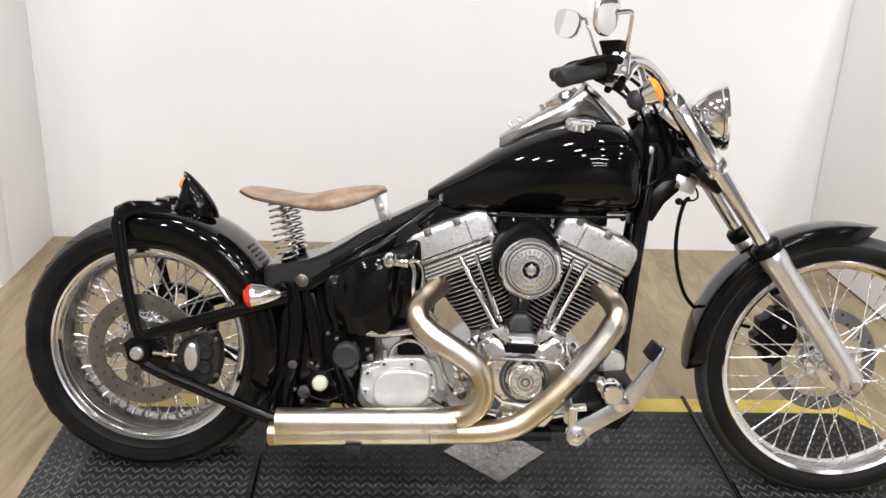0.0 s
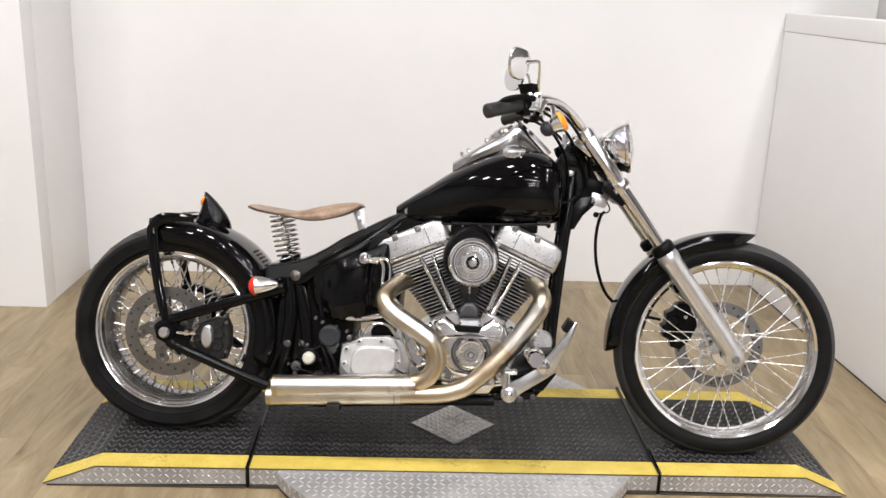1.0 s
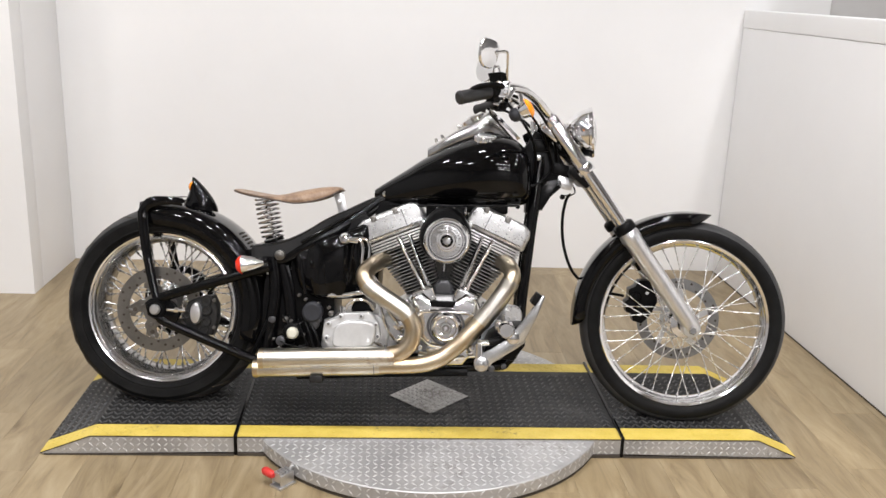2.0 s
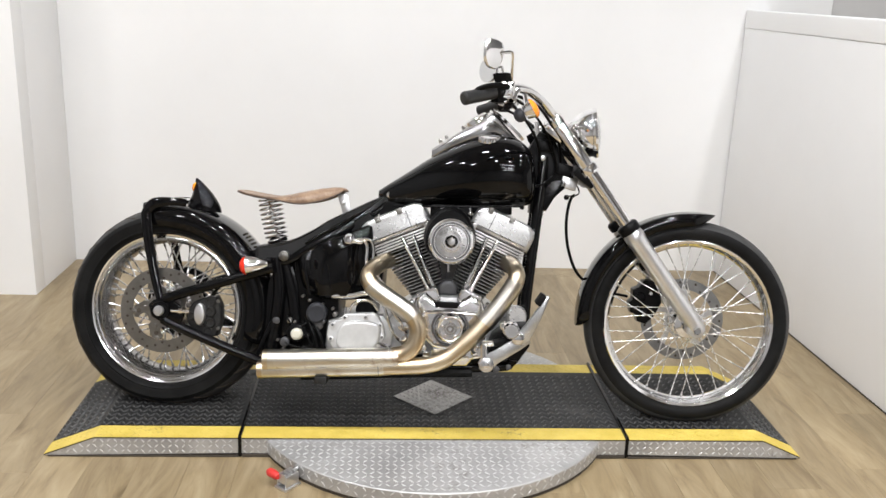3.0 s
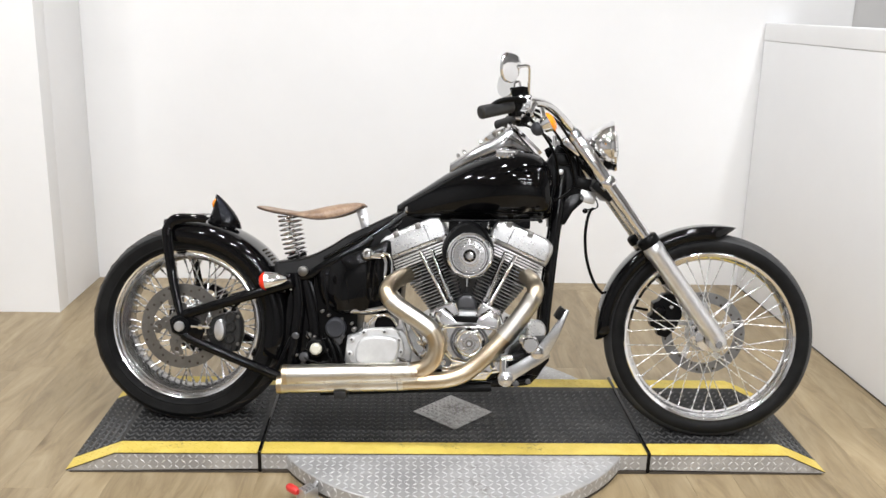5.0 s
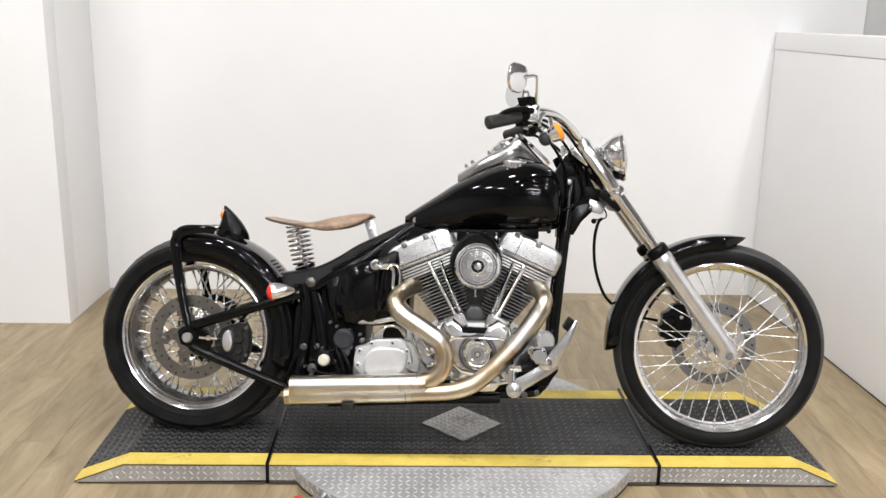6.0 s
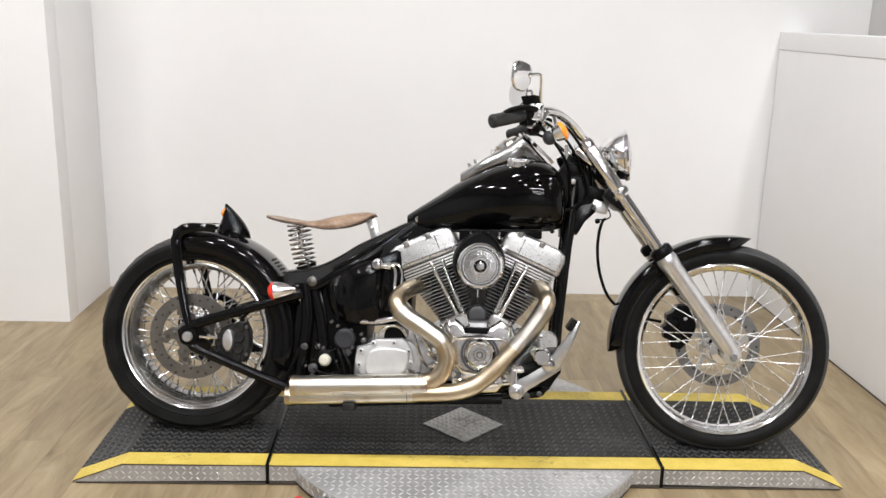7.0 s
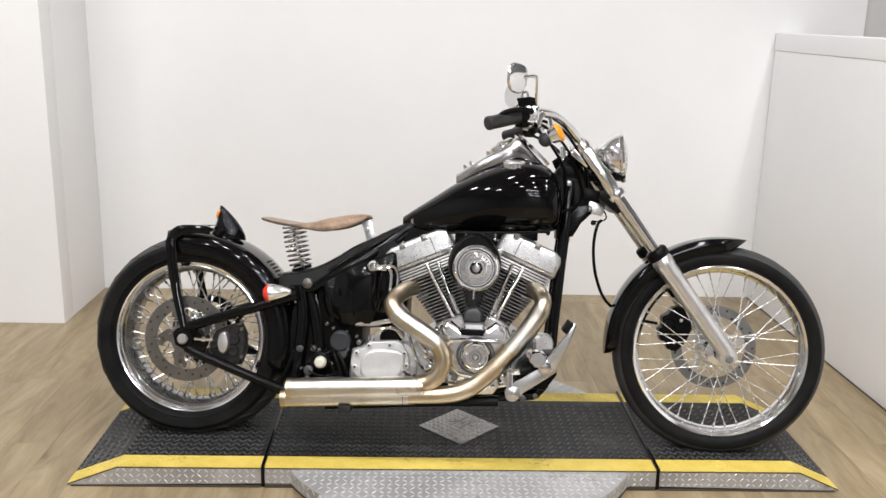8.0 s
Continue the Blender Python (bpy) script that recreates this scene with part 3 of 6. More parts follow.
dr, sp = brake_disc("brake_disc", fw, FX, FZ, 0.066, 0.141, 0.105, "drilled steel front brake disc", 5)
for k in range(30):
    a = 2 * math.pi * k / 30
    r = 0.112 if k % 2 else 0.129
    o = part("disc_hole", lathe([(0, 0), (0.0042, 0), (0.0042, 0.0005), (0, 0.0005)], (FX + r * math.cos(a), 0.0598, FZ + r * math.sin(a)), (0, -1, 0), 10), M_GAP, fw) if k == 0 else None
    if k == 0:
        hole0 = o
        hole0.data.transform(Matrix.Translation((-FX - r * math.cos(a), -0.0598, -FZ - r * math.sin(a))))
    if k:
        o = again("disc_hole", hole0, fw)
    o.matrix_basis = Matrix.Translation((FX + r * math.cos(a), 0.0598, FZ + r * math.sin(a)))
part("disc_carrier", sp, M_ALU, fw, "bright alloy disc carrier")

steered(before)

# rear wheel: wide, deep stepped rim
rear_rim = [(0.254, -0.082), (0.250, -0.085), (0.2445, -0.083), (0.2425, -0.0755), (0.2405, -0.0715), (0.237, -0.0725), (0.2345, -0.070), (0.232, -0.0645), (0.2285, -0.062), (0.226, -0.052), (0.2195, -0.040), (0.2165, 0), (0.2195, 0.040), (0.226, 0.052), (0.240, 0.068), (0.243, 0.081), (0.250, 0.085), (0.254, 0.082), (0.246, 0.06), (0.230, 0.03), (0.225, 0), (0.230, -0.03), (0.246, -0.06)]
rear_side = [(0.252, 0.078), (0.258, 0.092), (0.2655, 0.0985), (0.267, 0.1005), (0.270, 0.1005), (0.2715, 0.0995), (0.280, 0.102), (0.296, 0.1005), (0.298, 0.1012), (0.3005, 0.0995), (0.312, 0.0895), (0.325, 0.066), (0.334, 0.034)]
rear_tyre = [(r, -y) for r, y in rear_side] + [(RR, 0)] + rear_side[::-1]
rear_hub = [(0, -0.11), (0.03, -0.11), (0.03, -0.07), (0.058, -0.066), (0.06, -0.06), (0.057, -0.055), (0.034, -0.05), (0.03, 0), (0.034, 0.05), (0.058, 0.055), (0.06, 0.06), (0.058, 0.068), (0.03, 0.07), (0.03, 0.11), (0, 0.11)]
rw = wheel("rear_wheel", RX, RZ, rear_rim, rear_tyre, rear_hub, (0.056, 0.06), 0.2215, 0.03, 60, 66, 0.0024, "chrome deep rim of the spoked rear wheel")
dr, spare = brake_disc("brake_disc", rw, RX, RZ, -0.113, 0.141, 0.101, "drilled steel rear brake disc", 5)
spare.free()
hubp = lathe([(0.034, -0.001), (0.034, 0.005), (0.054, 0.005), (0.056, 0.003), (0.056, -0.001)], (RX, -0.113, RZ), (0, -1, 0), 48, True)
for k in range(5):
    a = 2 * math.pi * k / 5 + 0.5
    arm = [(r * math.cos(a + w), r * math.sin(a + w)) for r, w in ((0.050, -0.42), (0.072, -0.30), (0.086, -0.06), (0.0985, 0.06), (0.0985, 0.40), (0.086, 0.46), (0.078, 0.36), (0.066, 0.30), (0.050, 0.45))]
    add(hubp, prism([(RX + x, RZ + z) for x, z in arm], -0.1178, -0.1125, 0.0012, 1))
carrier = part("disc_carrier", hubp, M_STEEL, rw, "steel disc carrier with swept arms")
for k in range(5):
    a = 2 * math.pi * k / 5 + 0.5
    part("carrier_button", disc(RX + 0.0965 * math.cos(a + 0.23), -0.1125, RZ + 0.0965 * math.sin(a + 0.23), 0.0085, 0.008, 0.002, 14), M_STEEL, rw)
    o = again("disc_hole", hole0, rw)
    o.matrix_basis = Matrix.Translation((RX + 0.080 * math.cos(a + 0.18), -0.1184, RZ + 0.080 * math.sin(a + 0.18))) @ Matrix.Scale(1.8, 4)
    part("carrier_bolt", bolt(RX + 0.058 * math.cos(a), -0.1175, RZ + 0.058 * math.sin(a), 0.0075, 0.006), M_STEEL, rw)


def pulley():
    """A belt pulley pierced by round holes."""
    bm = bmesh.new()
    for cx, cz, r, n in [(0, 0, 0.125, 60), (0, 0, 0.03, 20)] + [(0.081 * math.cos(q), 0.081 * math.sin(q), 0.0215, 18) for q in (2 * math.pi * k / 6 + 0.25 for k in range(6))]:
        vs = [bm.verts.new((RX + cx + r * math.cos(2 * math.pi * k / n), 0.1, RZ + cz + r * math.sin(2 * math.pi * k / n))) for k in range(n)]
        for k in range(n):
            bm.edges.new((vs[k], vs[(k + 1) % n]))
    bmesh.ops.triangle_fill(bm, edges=bm.edges[:], use_beauty=True)
    ex = bmesh.ops.extrude_face_region(bm, geom=bm.faces[:])
    bmesh.ops.translate(bm, verts=[v for v in ex["geom"] if isinstance(v, bmesh.types.BMVert)], vec=(0, 0.02, 0))
    bmesh.ops.recalc_face_normals(bm, faces=bm.faces)
    return bm


part("sprocket", pulley(), M_SATIN, rw, "black belt pulley pierced by round holes")
for k in range(32):
    a = 2 * math.pi * k / 32
    r = (0.107, 0.12, 0.132, 0.12)[k % 4]
    o = again("disc_hole", hole0, rw)
    o.matrix_basis = Matrix.Translation((RX + r * math.cos(a), -0.1192, RZ + r * math.sin(a)))
# tread grooves in the rear tyre
path = [(0.3378, -0.012), (0.3318, -0.043), (0.3242, -0.068), (0.3125, -0.0892)]
pts = []
for i, (r, y) in enumerate(path):
    a = 0.035 * i + 0.01 * i * i
    pts.append((r * math.sin(a), y, r * math.cos(a)))
groove = tube(pts, 0.0017, 6, 3)
gm = mesh_of("tread_groove", groove, M_GAP)
for k in range(24):
    o = new("tread_groove", gm)
    o.parent = rw
    o.matrix_basis = Matrix.Translation((RX, 0, RZ)) @ pose(0, 0, 0, 0, 15.0 * k, 0)


# ---- fork, front fender ----
FT, FB = (0.609, 0.970), (1.095, 0.330)
FD = Vector((FB[0] - FT[0], 0, FB[1] - FT[1])).normalized()


def fork_at(t, y):
    return (FT[0] + (FB[0] - FT[0]) * t, y, FT[1] + (FB[1] - FT[1]) * t)


before = set(bike.children)
for s in (-1, 1):
    y = 0.12 * s
    leg = part("fork_leg", tube([(*fork_at(0.52, y), 0.030), (*fork_at(0.535, y), 0.0335), (*fork_at(0.56, y), 0.0335), (*fork_at(0.57, y), 0.031), (*fork_at(0.9, y), 0.0285), (*fork_at(1.0, y), 0.027), (*fork_at(1.02, y), 0.018)], 0.03, 24), M_ALU, bike, "brushed alloy fork leg")
    part("axle_boss", lathe([(0, -0.03), (0.026, -0.03), (0.028, -0.026), (0.028, 0.012), (0.024, 0.016), (0, 0.016)], (FX + 0.004, y - 0.002, FZ - 0.003), (0, -1, 0), 24), M_ALU, leg)
    part("axle_nut", lathe([(0, 0.0), (0.014, 0.0), (0.014, 0.01), (0.011, 0.014), (0, 0.014)], (FX + 0.004, y + 0.03 * s * -s if s < 0 else y + 0.03, FZ - 0.003), (0, -1 if s < 0 else 1, 0), 6), M_CHROME, leg, "chrome axle nut")
    part("dust_seal", lathe([(0.02, -0.012), (0.034, -0.012), (0.036, -0.006), (0.036, 0.012), (0.033, 0.018), (0.026, 0.022), (0.02, 0.022)], fork_at(0.505, y), -FD, 28, True), M_SATIN, leg, "black rubber dust seal")
    part("fork_tube", tube([fork_at(0.2, y), fork_at(0.53, y)], 0.0205, 24), M_RIM, bike, "chrome fork tube")
    part("fork_cover", tube([(*fork_at(-0.01, y), 0.02), (*fork_at(0.0, y), 0.025), (*fork_at(0.205, y), 0.025), (*fork_at(0.21, y), 0.0235)], 0.025, 24), M_RIM, bike, "chrome upper fork cover")
    part("fork_collar", lathe([(0.018, -0.014), (0.029, -0.014), (0.031, -0.008), (0.031, 0.008), (0.029, 0.014), (0.018, 0.014)], fork_at(0.215, y), -FD, 24, True), M_CHROME, bike, "chrome pinch collar")
    part("fork_cap", lathe([(0, 0.03), (0.012, 0.03), (0.018, 0.024), (0.024, 0.02), (0.026, 0.01), (0.026, -0.006), (0.02, -0.01), (0, -0.01)], fork_at(-0.012, y), -FD, 20), M_CHROME, bike, "chrome fork cap")
for t, wd, hh, lab in ((0.02, 0.035, 0.016, "chrome upper yoke"), (0.235, 0.04, 0.02, "black lower yoke")):
    c = Vector(fork_at(t, 0))
    bm = box(-wd, wd, -0.13, 0.13, -hh, hh, 0.008)
    moved(bm, Matrix.Translation(c + Vector((-0.02, 0, -0.01))) @ pose(0, 0, 0, 0, 37, 0))
    part("yoke", bm, M_CHROME if t < 0.1 else M_SATIN, bike, lab)


def fender(name, cx, cz, r_out, half, skirt, a0, a1, label, taper=0.25, n=44, thick=0.003, flare=0.0, end=0.07):
    """A curved guard round a wheel: a rolled section swept from angle a0 to a1 (degrees from ahead, upwards)."""
    sec = [(-half, -skirt), (-half * 1.0, -skirt * 0.6), (-half * 0.97, -skirt * 0.3), (-half * 0.85, -skirt * 0.1), (-half * 0.55, -0.004), (0, 0.0)]
    sec = sec + [(-y, r) for y, r in sec[-2::-1]]
    outer = sec
    inner = [(y * (1 - thick / half), r - thick) for y, r in sec[::-1]]
    ringsec = outer + inner
    rings = []
    for i in range(n + 1):
        t = i / n
        a = radians(a0 + (a1 - a0) * t)
        edge = min(t, 1 - t)
        e, k = (end, taper) if t < 0.5 else (min(end, 0.06), min(taper, 0.6))
        f = 1.0 if edge > e else 1.0 - k * (1 - edge / e) ** 2
        rr = r_out + flare * max(0.0, (0.15 - t) / 0.15) ** 2
        rings.append([(cx + math.cos(a) * (rr + r * f), y * f, cz + math.sin(a) * (rr + r * f)) for y, r in ringsec])
    return part(name, loft(rings), M_BLACK, bike, label, 50)


ff = fender("front_fender", FX, FZ, 0.376, 0.062, 0.042, 78.5, 184, "gloss black front fender", 0.92, end=0.13)
part("fender_bracket", prism([(0.88, 0.60), (0.93, 0.575), (0.965, 0.50), (0.94, 0.49), (0.90, 0.55)], -0.088, -0.078, 0.002), M_SATIN, ff, "black fork bracket")
part("fender_bracket", prism([(0.88, 0.60), (0.93, 0.575), (0.965, 0.50), (0.94, 0.49), (0.90, 0.55)], 0.078, 0.088, 0.002), M_SATIN, ff, "black fork bracket")
# front caliper on the far leg
cal = part("front_caliper", prism([(0.893, 0.385), (0.905, 0.395), (0.905, 0.43), (0.925, 0.44), (0.94, 0.462), (0.975, 0.465), (1.0, 0.44), (1.005, 0.39), (0.985, 0.345), (0.955, 0.312), (0.925, 0.32), (0.918, 0.345), (0.90, 0.35)], 0.035, 0.1, 0.008, 3), M_SATIN, bike, "black front brake caliper")
part("caliper_bolt", bolt(0.945, 0.035, 0.345, 0.007, 0.006), M_CHROME, cal)
part("caliper_bolt", bolt(0.965, 0.035, 0.42, 0.007, 0.006), M_CHROME, cal)
for lx, lz in ((0.93, 0.405), (0.945, 0.365)):
    part("caliper_lobe", lathe([(0, 0.014), (0.012, 0.013), (0.017, 0.008), (0.019, 0.0), (0, 0)], (lx, 0.035, lz), (0, -1, 0), 20), M_FRAME, cal)

steered(before)

# ---- rear fender, strut, tail lamp ----
rf = fender("rear_fender", RX, RZ, 0.352, 0.118, 0.074, 103, -18, "gloss black rear fender", 0.06, 60, flare=0.015)
# folded-up strut from the fender's end to the axle
for s in (-1, 1):
    y = s * 0.128 if s < 0 else 0.112
    st = part("fender_strut", tube([(-0.60, y * 0.9, 0.668 - 0.012 * (s > 0), 0.012), (-0.655, y * 0.97, 0.670 - 0.014 * (s > 0), 0.014), (-0.70, y, 0.662 - 0.014 * (s > 0), 0.018), (-0.722, y, 0.640 - 0.01 * (s > 0), 0.016), (-0.725, y * 1.02, 0.61, 0.0175), (-0.708, y * 1.06, 0.50, 0.0155), (-0.684, y * 1.12, 0.40, 0.014), (-0.668, y * 1.16, 0.345, 0.011)], 0.014, 12, 5, 0.42), M_BLACK, bike, "gloss black fender strut")
# louvre slots on the front of the fender
for k in range(9):
    a = radians(47 - k * 2.3)
    c = Vector((RX + math.cos(a) * 0.3535, 0.0, RZ + math.sin(a) * 0.3535))
    bm = box(-0.003, 0.003, -0.026, 0.026, -0.002, 0.0004, 0.0006, 1)
    moved(bm, Matrix.Translation(c) @ pose(0, 0, 0, 0, 90 - math.degrees(a), 0))
    part("louvre", bm, M_GAP, rf, "dark slot")


def tail_lamp():
    st = []
    for t in [i / 12 for i in range(13)]:
        z0 = 0.655 + (0.750 - 0.655) * t
        back = -0.632 + (0.028) * t + 0.006 * math.sin(t * math.pi)
        frontx = -0.512 - (0.084) * t ** 1.6 * 1.0
        if t > 0.98:
            frontx = back + 0.006
        half = 0.034 * (1 - t ** 2.2) + 0.002
        zf = z0 - 0.02 * (1 - t)
        ring = []
        for k in range(20):
            a = 2 * math.pi * k / 20
            u = math.cos(a)
            x = (back + frontx) / 2 + (frontx - back) / 2 * u
            z = z0 + (zf - z0) * (u + 1) / 2
            ring.append((x, half * math.sin(a), z))
        st.append(ring)
    return loft(st)


tl = part("tail_lamp", tail_lamp(), M_BLACK, bike, "gloss black pointed tail lamp housing")
part("lens", moved(lathe([(0, 0.012), (0.010, 0.01), (0.017, 0.004), (0.019, 0), (0, 0)], (0, 0, 0), (0, 0, 1), 20), Matrix.Translation((-0.603, 0, 0.720)) @ pose(0, 0, 0, 0, -72, 0)), M_AMBER, tl, "amber tail lamp lens")
part("plate_bracket", box(-0.655, -0.63, -0.03, 0.03, 0.680, 0.683, 0.001), M_SATIN, tl, "small black bracket")
part("bracket_bolt", lathe([(0, 0), (0.0045, 0), (0.0045, 0.03), (0, 0.03)], (-0.635, -0.03, 0.679), (-1, 0, 0), 10), M_CHROME, tl)

# ---- rear axle, swing arm, caliper ----
for s in (-1, 1):
    y = 0.158 * s
    sw = part("swing_arm", add(tube([(-0.652, y, 0.352), (-0.60, y, 0.372), (-0.30, y * 0.96, 0.47)], 0.0165, 14, 4), tube([(-0.655, y, 0.288), (-0.60, y, 0.262), (-0.335, y, 0.162), (-0.28, y * 0.95, 0.15)], 0.0165, 14, 4)), M_FRAME, bike, "black tubular swing arm")
    part("axle_plate", prism([(-0.70, 0.335), (-0.685, 0.35), (-0.645, 0.36), (-0.60, 0.335), (-0.585, 0.30), (-0.60, 0.27), (-0.65, 0.275), (-0.69, 0.295)], y - 0.011, y + 0.011, 0.004), M_FRAME, sw)
ax = part("rear_axle", lathe([(0, -0.36), (0.013, -0.36), (0.013, 0.008), (0.016, 0.009), (0.017, 0.018), (0.013, 0.024), (0, 0.025)], (RX + 0.008, -0.172, RZ + 0.008), (0, -1, 0), 20), M_ALU, bike, "alloy axle with a domed nut")
part("axle_collar", lathe([(0.014, 0.0), (0.028, 0.0), (0.03, 0.004), (0.028, 0.01), (0.014, 0.01)], (RX + 0.008, -0.168, RZ + 0.008), (0, -1, 0), 28, True), M_SATIN, ax)
part("chain_adjuster", tube([(-0.625, -0.172, 0.318), (-0.565, -0.172, 0.316)], 0.005, 8), M_CHROME, bike, "chrome axle adjuster screw")
part("adjuster_nut", lathe([(0, 0), (0.009, 0), (0.009, 0.012), (0, 0.012)], (-0.60, -0.172, 0.3175), (1, 0, 0), 6), M_CHROME, bike)
M_CALIPER = worn(material("dull_caliper_alloy", (0.05, 0.05, 0.05), 0.45, 0.3), (0.006, 0.006, 0.006), (0.024, 0.0235, 0.023), 40, (0.35, 0.55), 0.1, 200)
rc = part("rear_caliper", prism([(-0.583, 0.313), (-0.562, 0.345), (-0.53, 0.36), (-0.485, 0.366), (-0.47, 0.335), (-0.468, 0.285), (-0.482, 0.235), (-0.53, 0.232), (-0.565, 0.252), (-0.582, 0.28)], -0.145, -0.09, 0.012, 3), M_CALIPER, bike, "dull grey rear brake caliper")
for bx, bz, br, bd in ((-0.567, 0.300, 0.015, 0.02), (-0.502, 0.318, 0.018, 0.022), (-0.504, 0.280, 0.018, 0.022), (-0.504, 0.349, 0.019, 0.018), (-0.512, 0.252, 0.017, 0.016)):
    part("caliper_lobe", lathe([(0, bd * 0.55), (br * 0.5, bd * 0.55), (br * 0.6, bd * 0.7), (br * 0.85, bd * 0.7), (br, bd * 0.55), (br * 1.05, 0), (0, 0)], (bx, -0.138, bz), (0, -1, 0), 20), M_CALIPER, rc)
part("caliper_cover", loft([[(-0.535 + 0.0185 * s * math.cos(a), -0.146 - d, 0.307 + 0.036 * s * math.sin(a)) for a in [2 * math.pi * k / 24 for k in range(24)]] for s, d in ((1.0, 0), (1.0, 0.014), (0.85, 0.019), (0.4, 0.021))]), M_ALU, rc, "polished oval cover")
for bx, bz in ((-0.575, 0.338), (-0.478, 0.352), (-0.476, 0.262), (-0.558, 0.25)):
    part("caliper_bolt", bolt(bx, -0.145, bz, 0.0065, 0.007), M_STEEL, rc)
part("brake_hose", tube([(-0.50, -0.14, 0.375), (-0.46, -0.15, 0.41), (-0.40, -0.13, 0.44), (-0.33, -0.12, 0.44)], 0.005, 8, 6), M_SATIN, bike, "black brake hose")
part("lower_bracket", box(-0.32, -0.30, -0.06, 0.06, 0.10, 0.14, 0.004), M_SATIN, bike, "black lower bracket")

# ---- frame ----
for s in (-1, 1):
    y = 0.105 * s
    part("frame_rail", tube([(-0.33, y * 1.06, 0.488, 0.012), (-0.262, y * 1.06, 0.492, 0.014), (-0.205, y * 1.05, 0.527, 0.015), (-0.118, y * 1.03, 0.578, 0.015), (-0.075, y * 0.92, 0.604, 0.016), (0.0, y * 0.6, 0.66, 0.018), (0.08, y * 0.35, 0.715, 0.02), (0.3, 0.02 * s, 0.78, 0.022), (0.56, 0.012 * s, 0.84, 0.026)], 0.015, 14, 5, 0.8), M_FRAME, bike, "black upper frame rail")
    part("rail_bead", tube([(-0.205, y * 1.08, 0.552), (-0.14, y * 1.06, 0.592), (-0.075, y * 0.92, 0.632), (0.0, y * 0.62, 0.675)], 0.005, 8, 5), M_FRAME, bike, "black welded bead")
    part("down_tube", tube([(0.575, 0.03 * s, 0.87), (0.562, 0.048 * s, 0.75), (0.548, 0.055 * s, 0.60), (0.532, 0.062 * s, 0.40), (0.522, 0.07 * s, 0.25), (0.49, 0.078 * s, 0.185), (0.42, 0.085 * s, 0.165), (0.0, 0.10 * s, 0.145), (-0.25, 0.11 * s, 0.14), (-0.31, 0.115 * s, 0.17)], 0.0185, 14, 5), M_FRAME, bike, "black frame down tube")
    part("rear_upright", tube([(-0.31, 0.115 * s, 0.15), (-0.295, 0.118 * s, 0.28), (-0.285, 0.115 * s, 0.40), (-0.30, 0.112 * s, 0.50)], 0.02, 12, 4, 0.8), M_FRAME, bike, "black frame upright")
st = [(-0.372, 0.492, 0.534, 0.098), (-0.355, 0.482, 0.539, 0.108), (-0.303, 0.484, 0.546, 0.110), (-0.248, 0.508, 0.563, 0.110), (-0.186, 0.546, 0.596, 0.108), (-0.132, 0.585, 0.631, 0.1), (-0.069, 0.628, 0.664, 0.075), (0.0, 0.672, 0.700, 0.058), (0.05, 0.70, 0.722, 0.04)]
bm = loft([[(x, -w, z0), (x, -w, z1 - 0.010), (x, -w + 0.006, z1 - 0.003), (x, -w + 0.016, z1), (x, w - 0.016, z1), (x, w - 0.006, z1 - 0.003), (x, w, z1 - 0.010), (x, w, z0)] for x, z0, z1, w in smooth_path(st, 5)])
M_PLATE = worn(material("matt_black_plate", (0.02, 0.02, 0.02), 0.5, 0, 0, 0.25), (0.011, 0.011, 0.0115), (0.02, 0.02, 0.0205), 12, (0.42, 0.6), 0.05, 220)
cover_plate = part("frame_cover", bm, M_PLATE, bike, "black cover plate between the frame rails, glossy on top", 12.0)
M_TOPGLOSS = worn(material("polished_black_top", (0.01, 0.01, 0.01), 0.12), (0.006, 0.006, 0.0063), (0.012, 0.012, 0.0123), 12, (0.1, 0.2))
cover_plate.data.materials.append(M_TOPGLOSS)
for p in cover_plate.data.polygons:
    if p.normal.z > 0.6 and p.area > 1e-5:
        p.material_index = 1
part("frame_bolt", add(disc(-0.272, -0.112, 0.508, 0.0165, 0.02, 0.003), disc(-0.272, -0.131, 0.508, 0.010, 0.006, 0.002, 20)), M_STEEL, bike, "chrome frame bolt with washer")
neck = part("steering_head", tube([(0.535, 0, 0.955, 0.03), (0.545, 0, 0.94, 0.034), (0.64, 0, 0.795, 0.034), (0.65, 0, 0.78, 0.03)], 0.034, 20), M_FRAME, bike, "black steering head")
part("neck_gusset", prism([(0.49, 0.78), (0.515, 0.89), (0.55, 0.955), (0.60, 0.93), (0.665, 0.83), (0.672, 0.80), (0.63, 0.782), (0.60, 0.765), (0.585, 0.74), (0.575, 0.67), (0.53, 0.68), (0.53, 0.78)], -0.046, 0.046, 0.008), M_SATIN, neck)
part("neck_bolt", disc(0.565, -0.046, 0.865, 0.009, 0.01, 0.003, 16), M_ALU, neck, "alloy bolt")


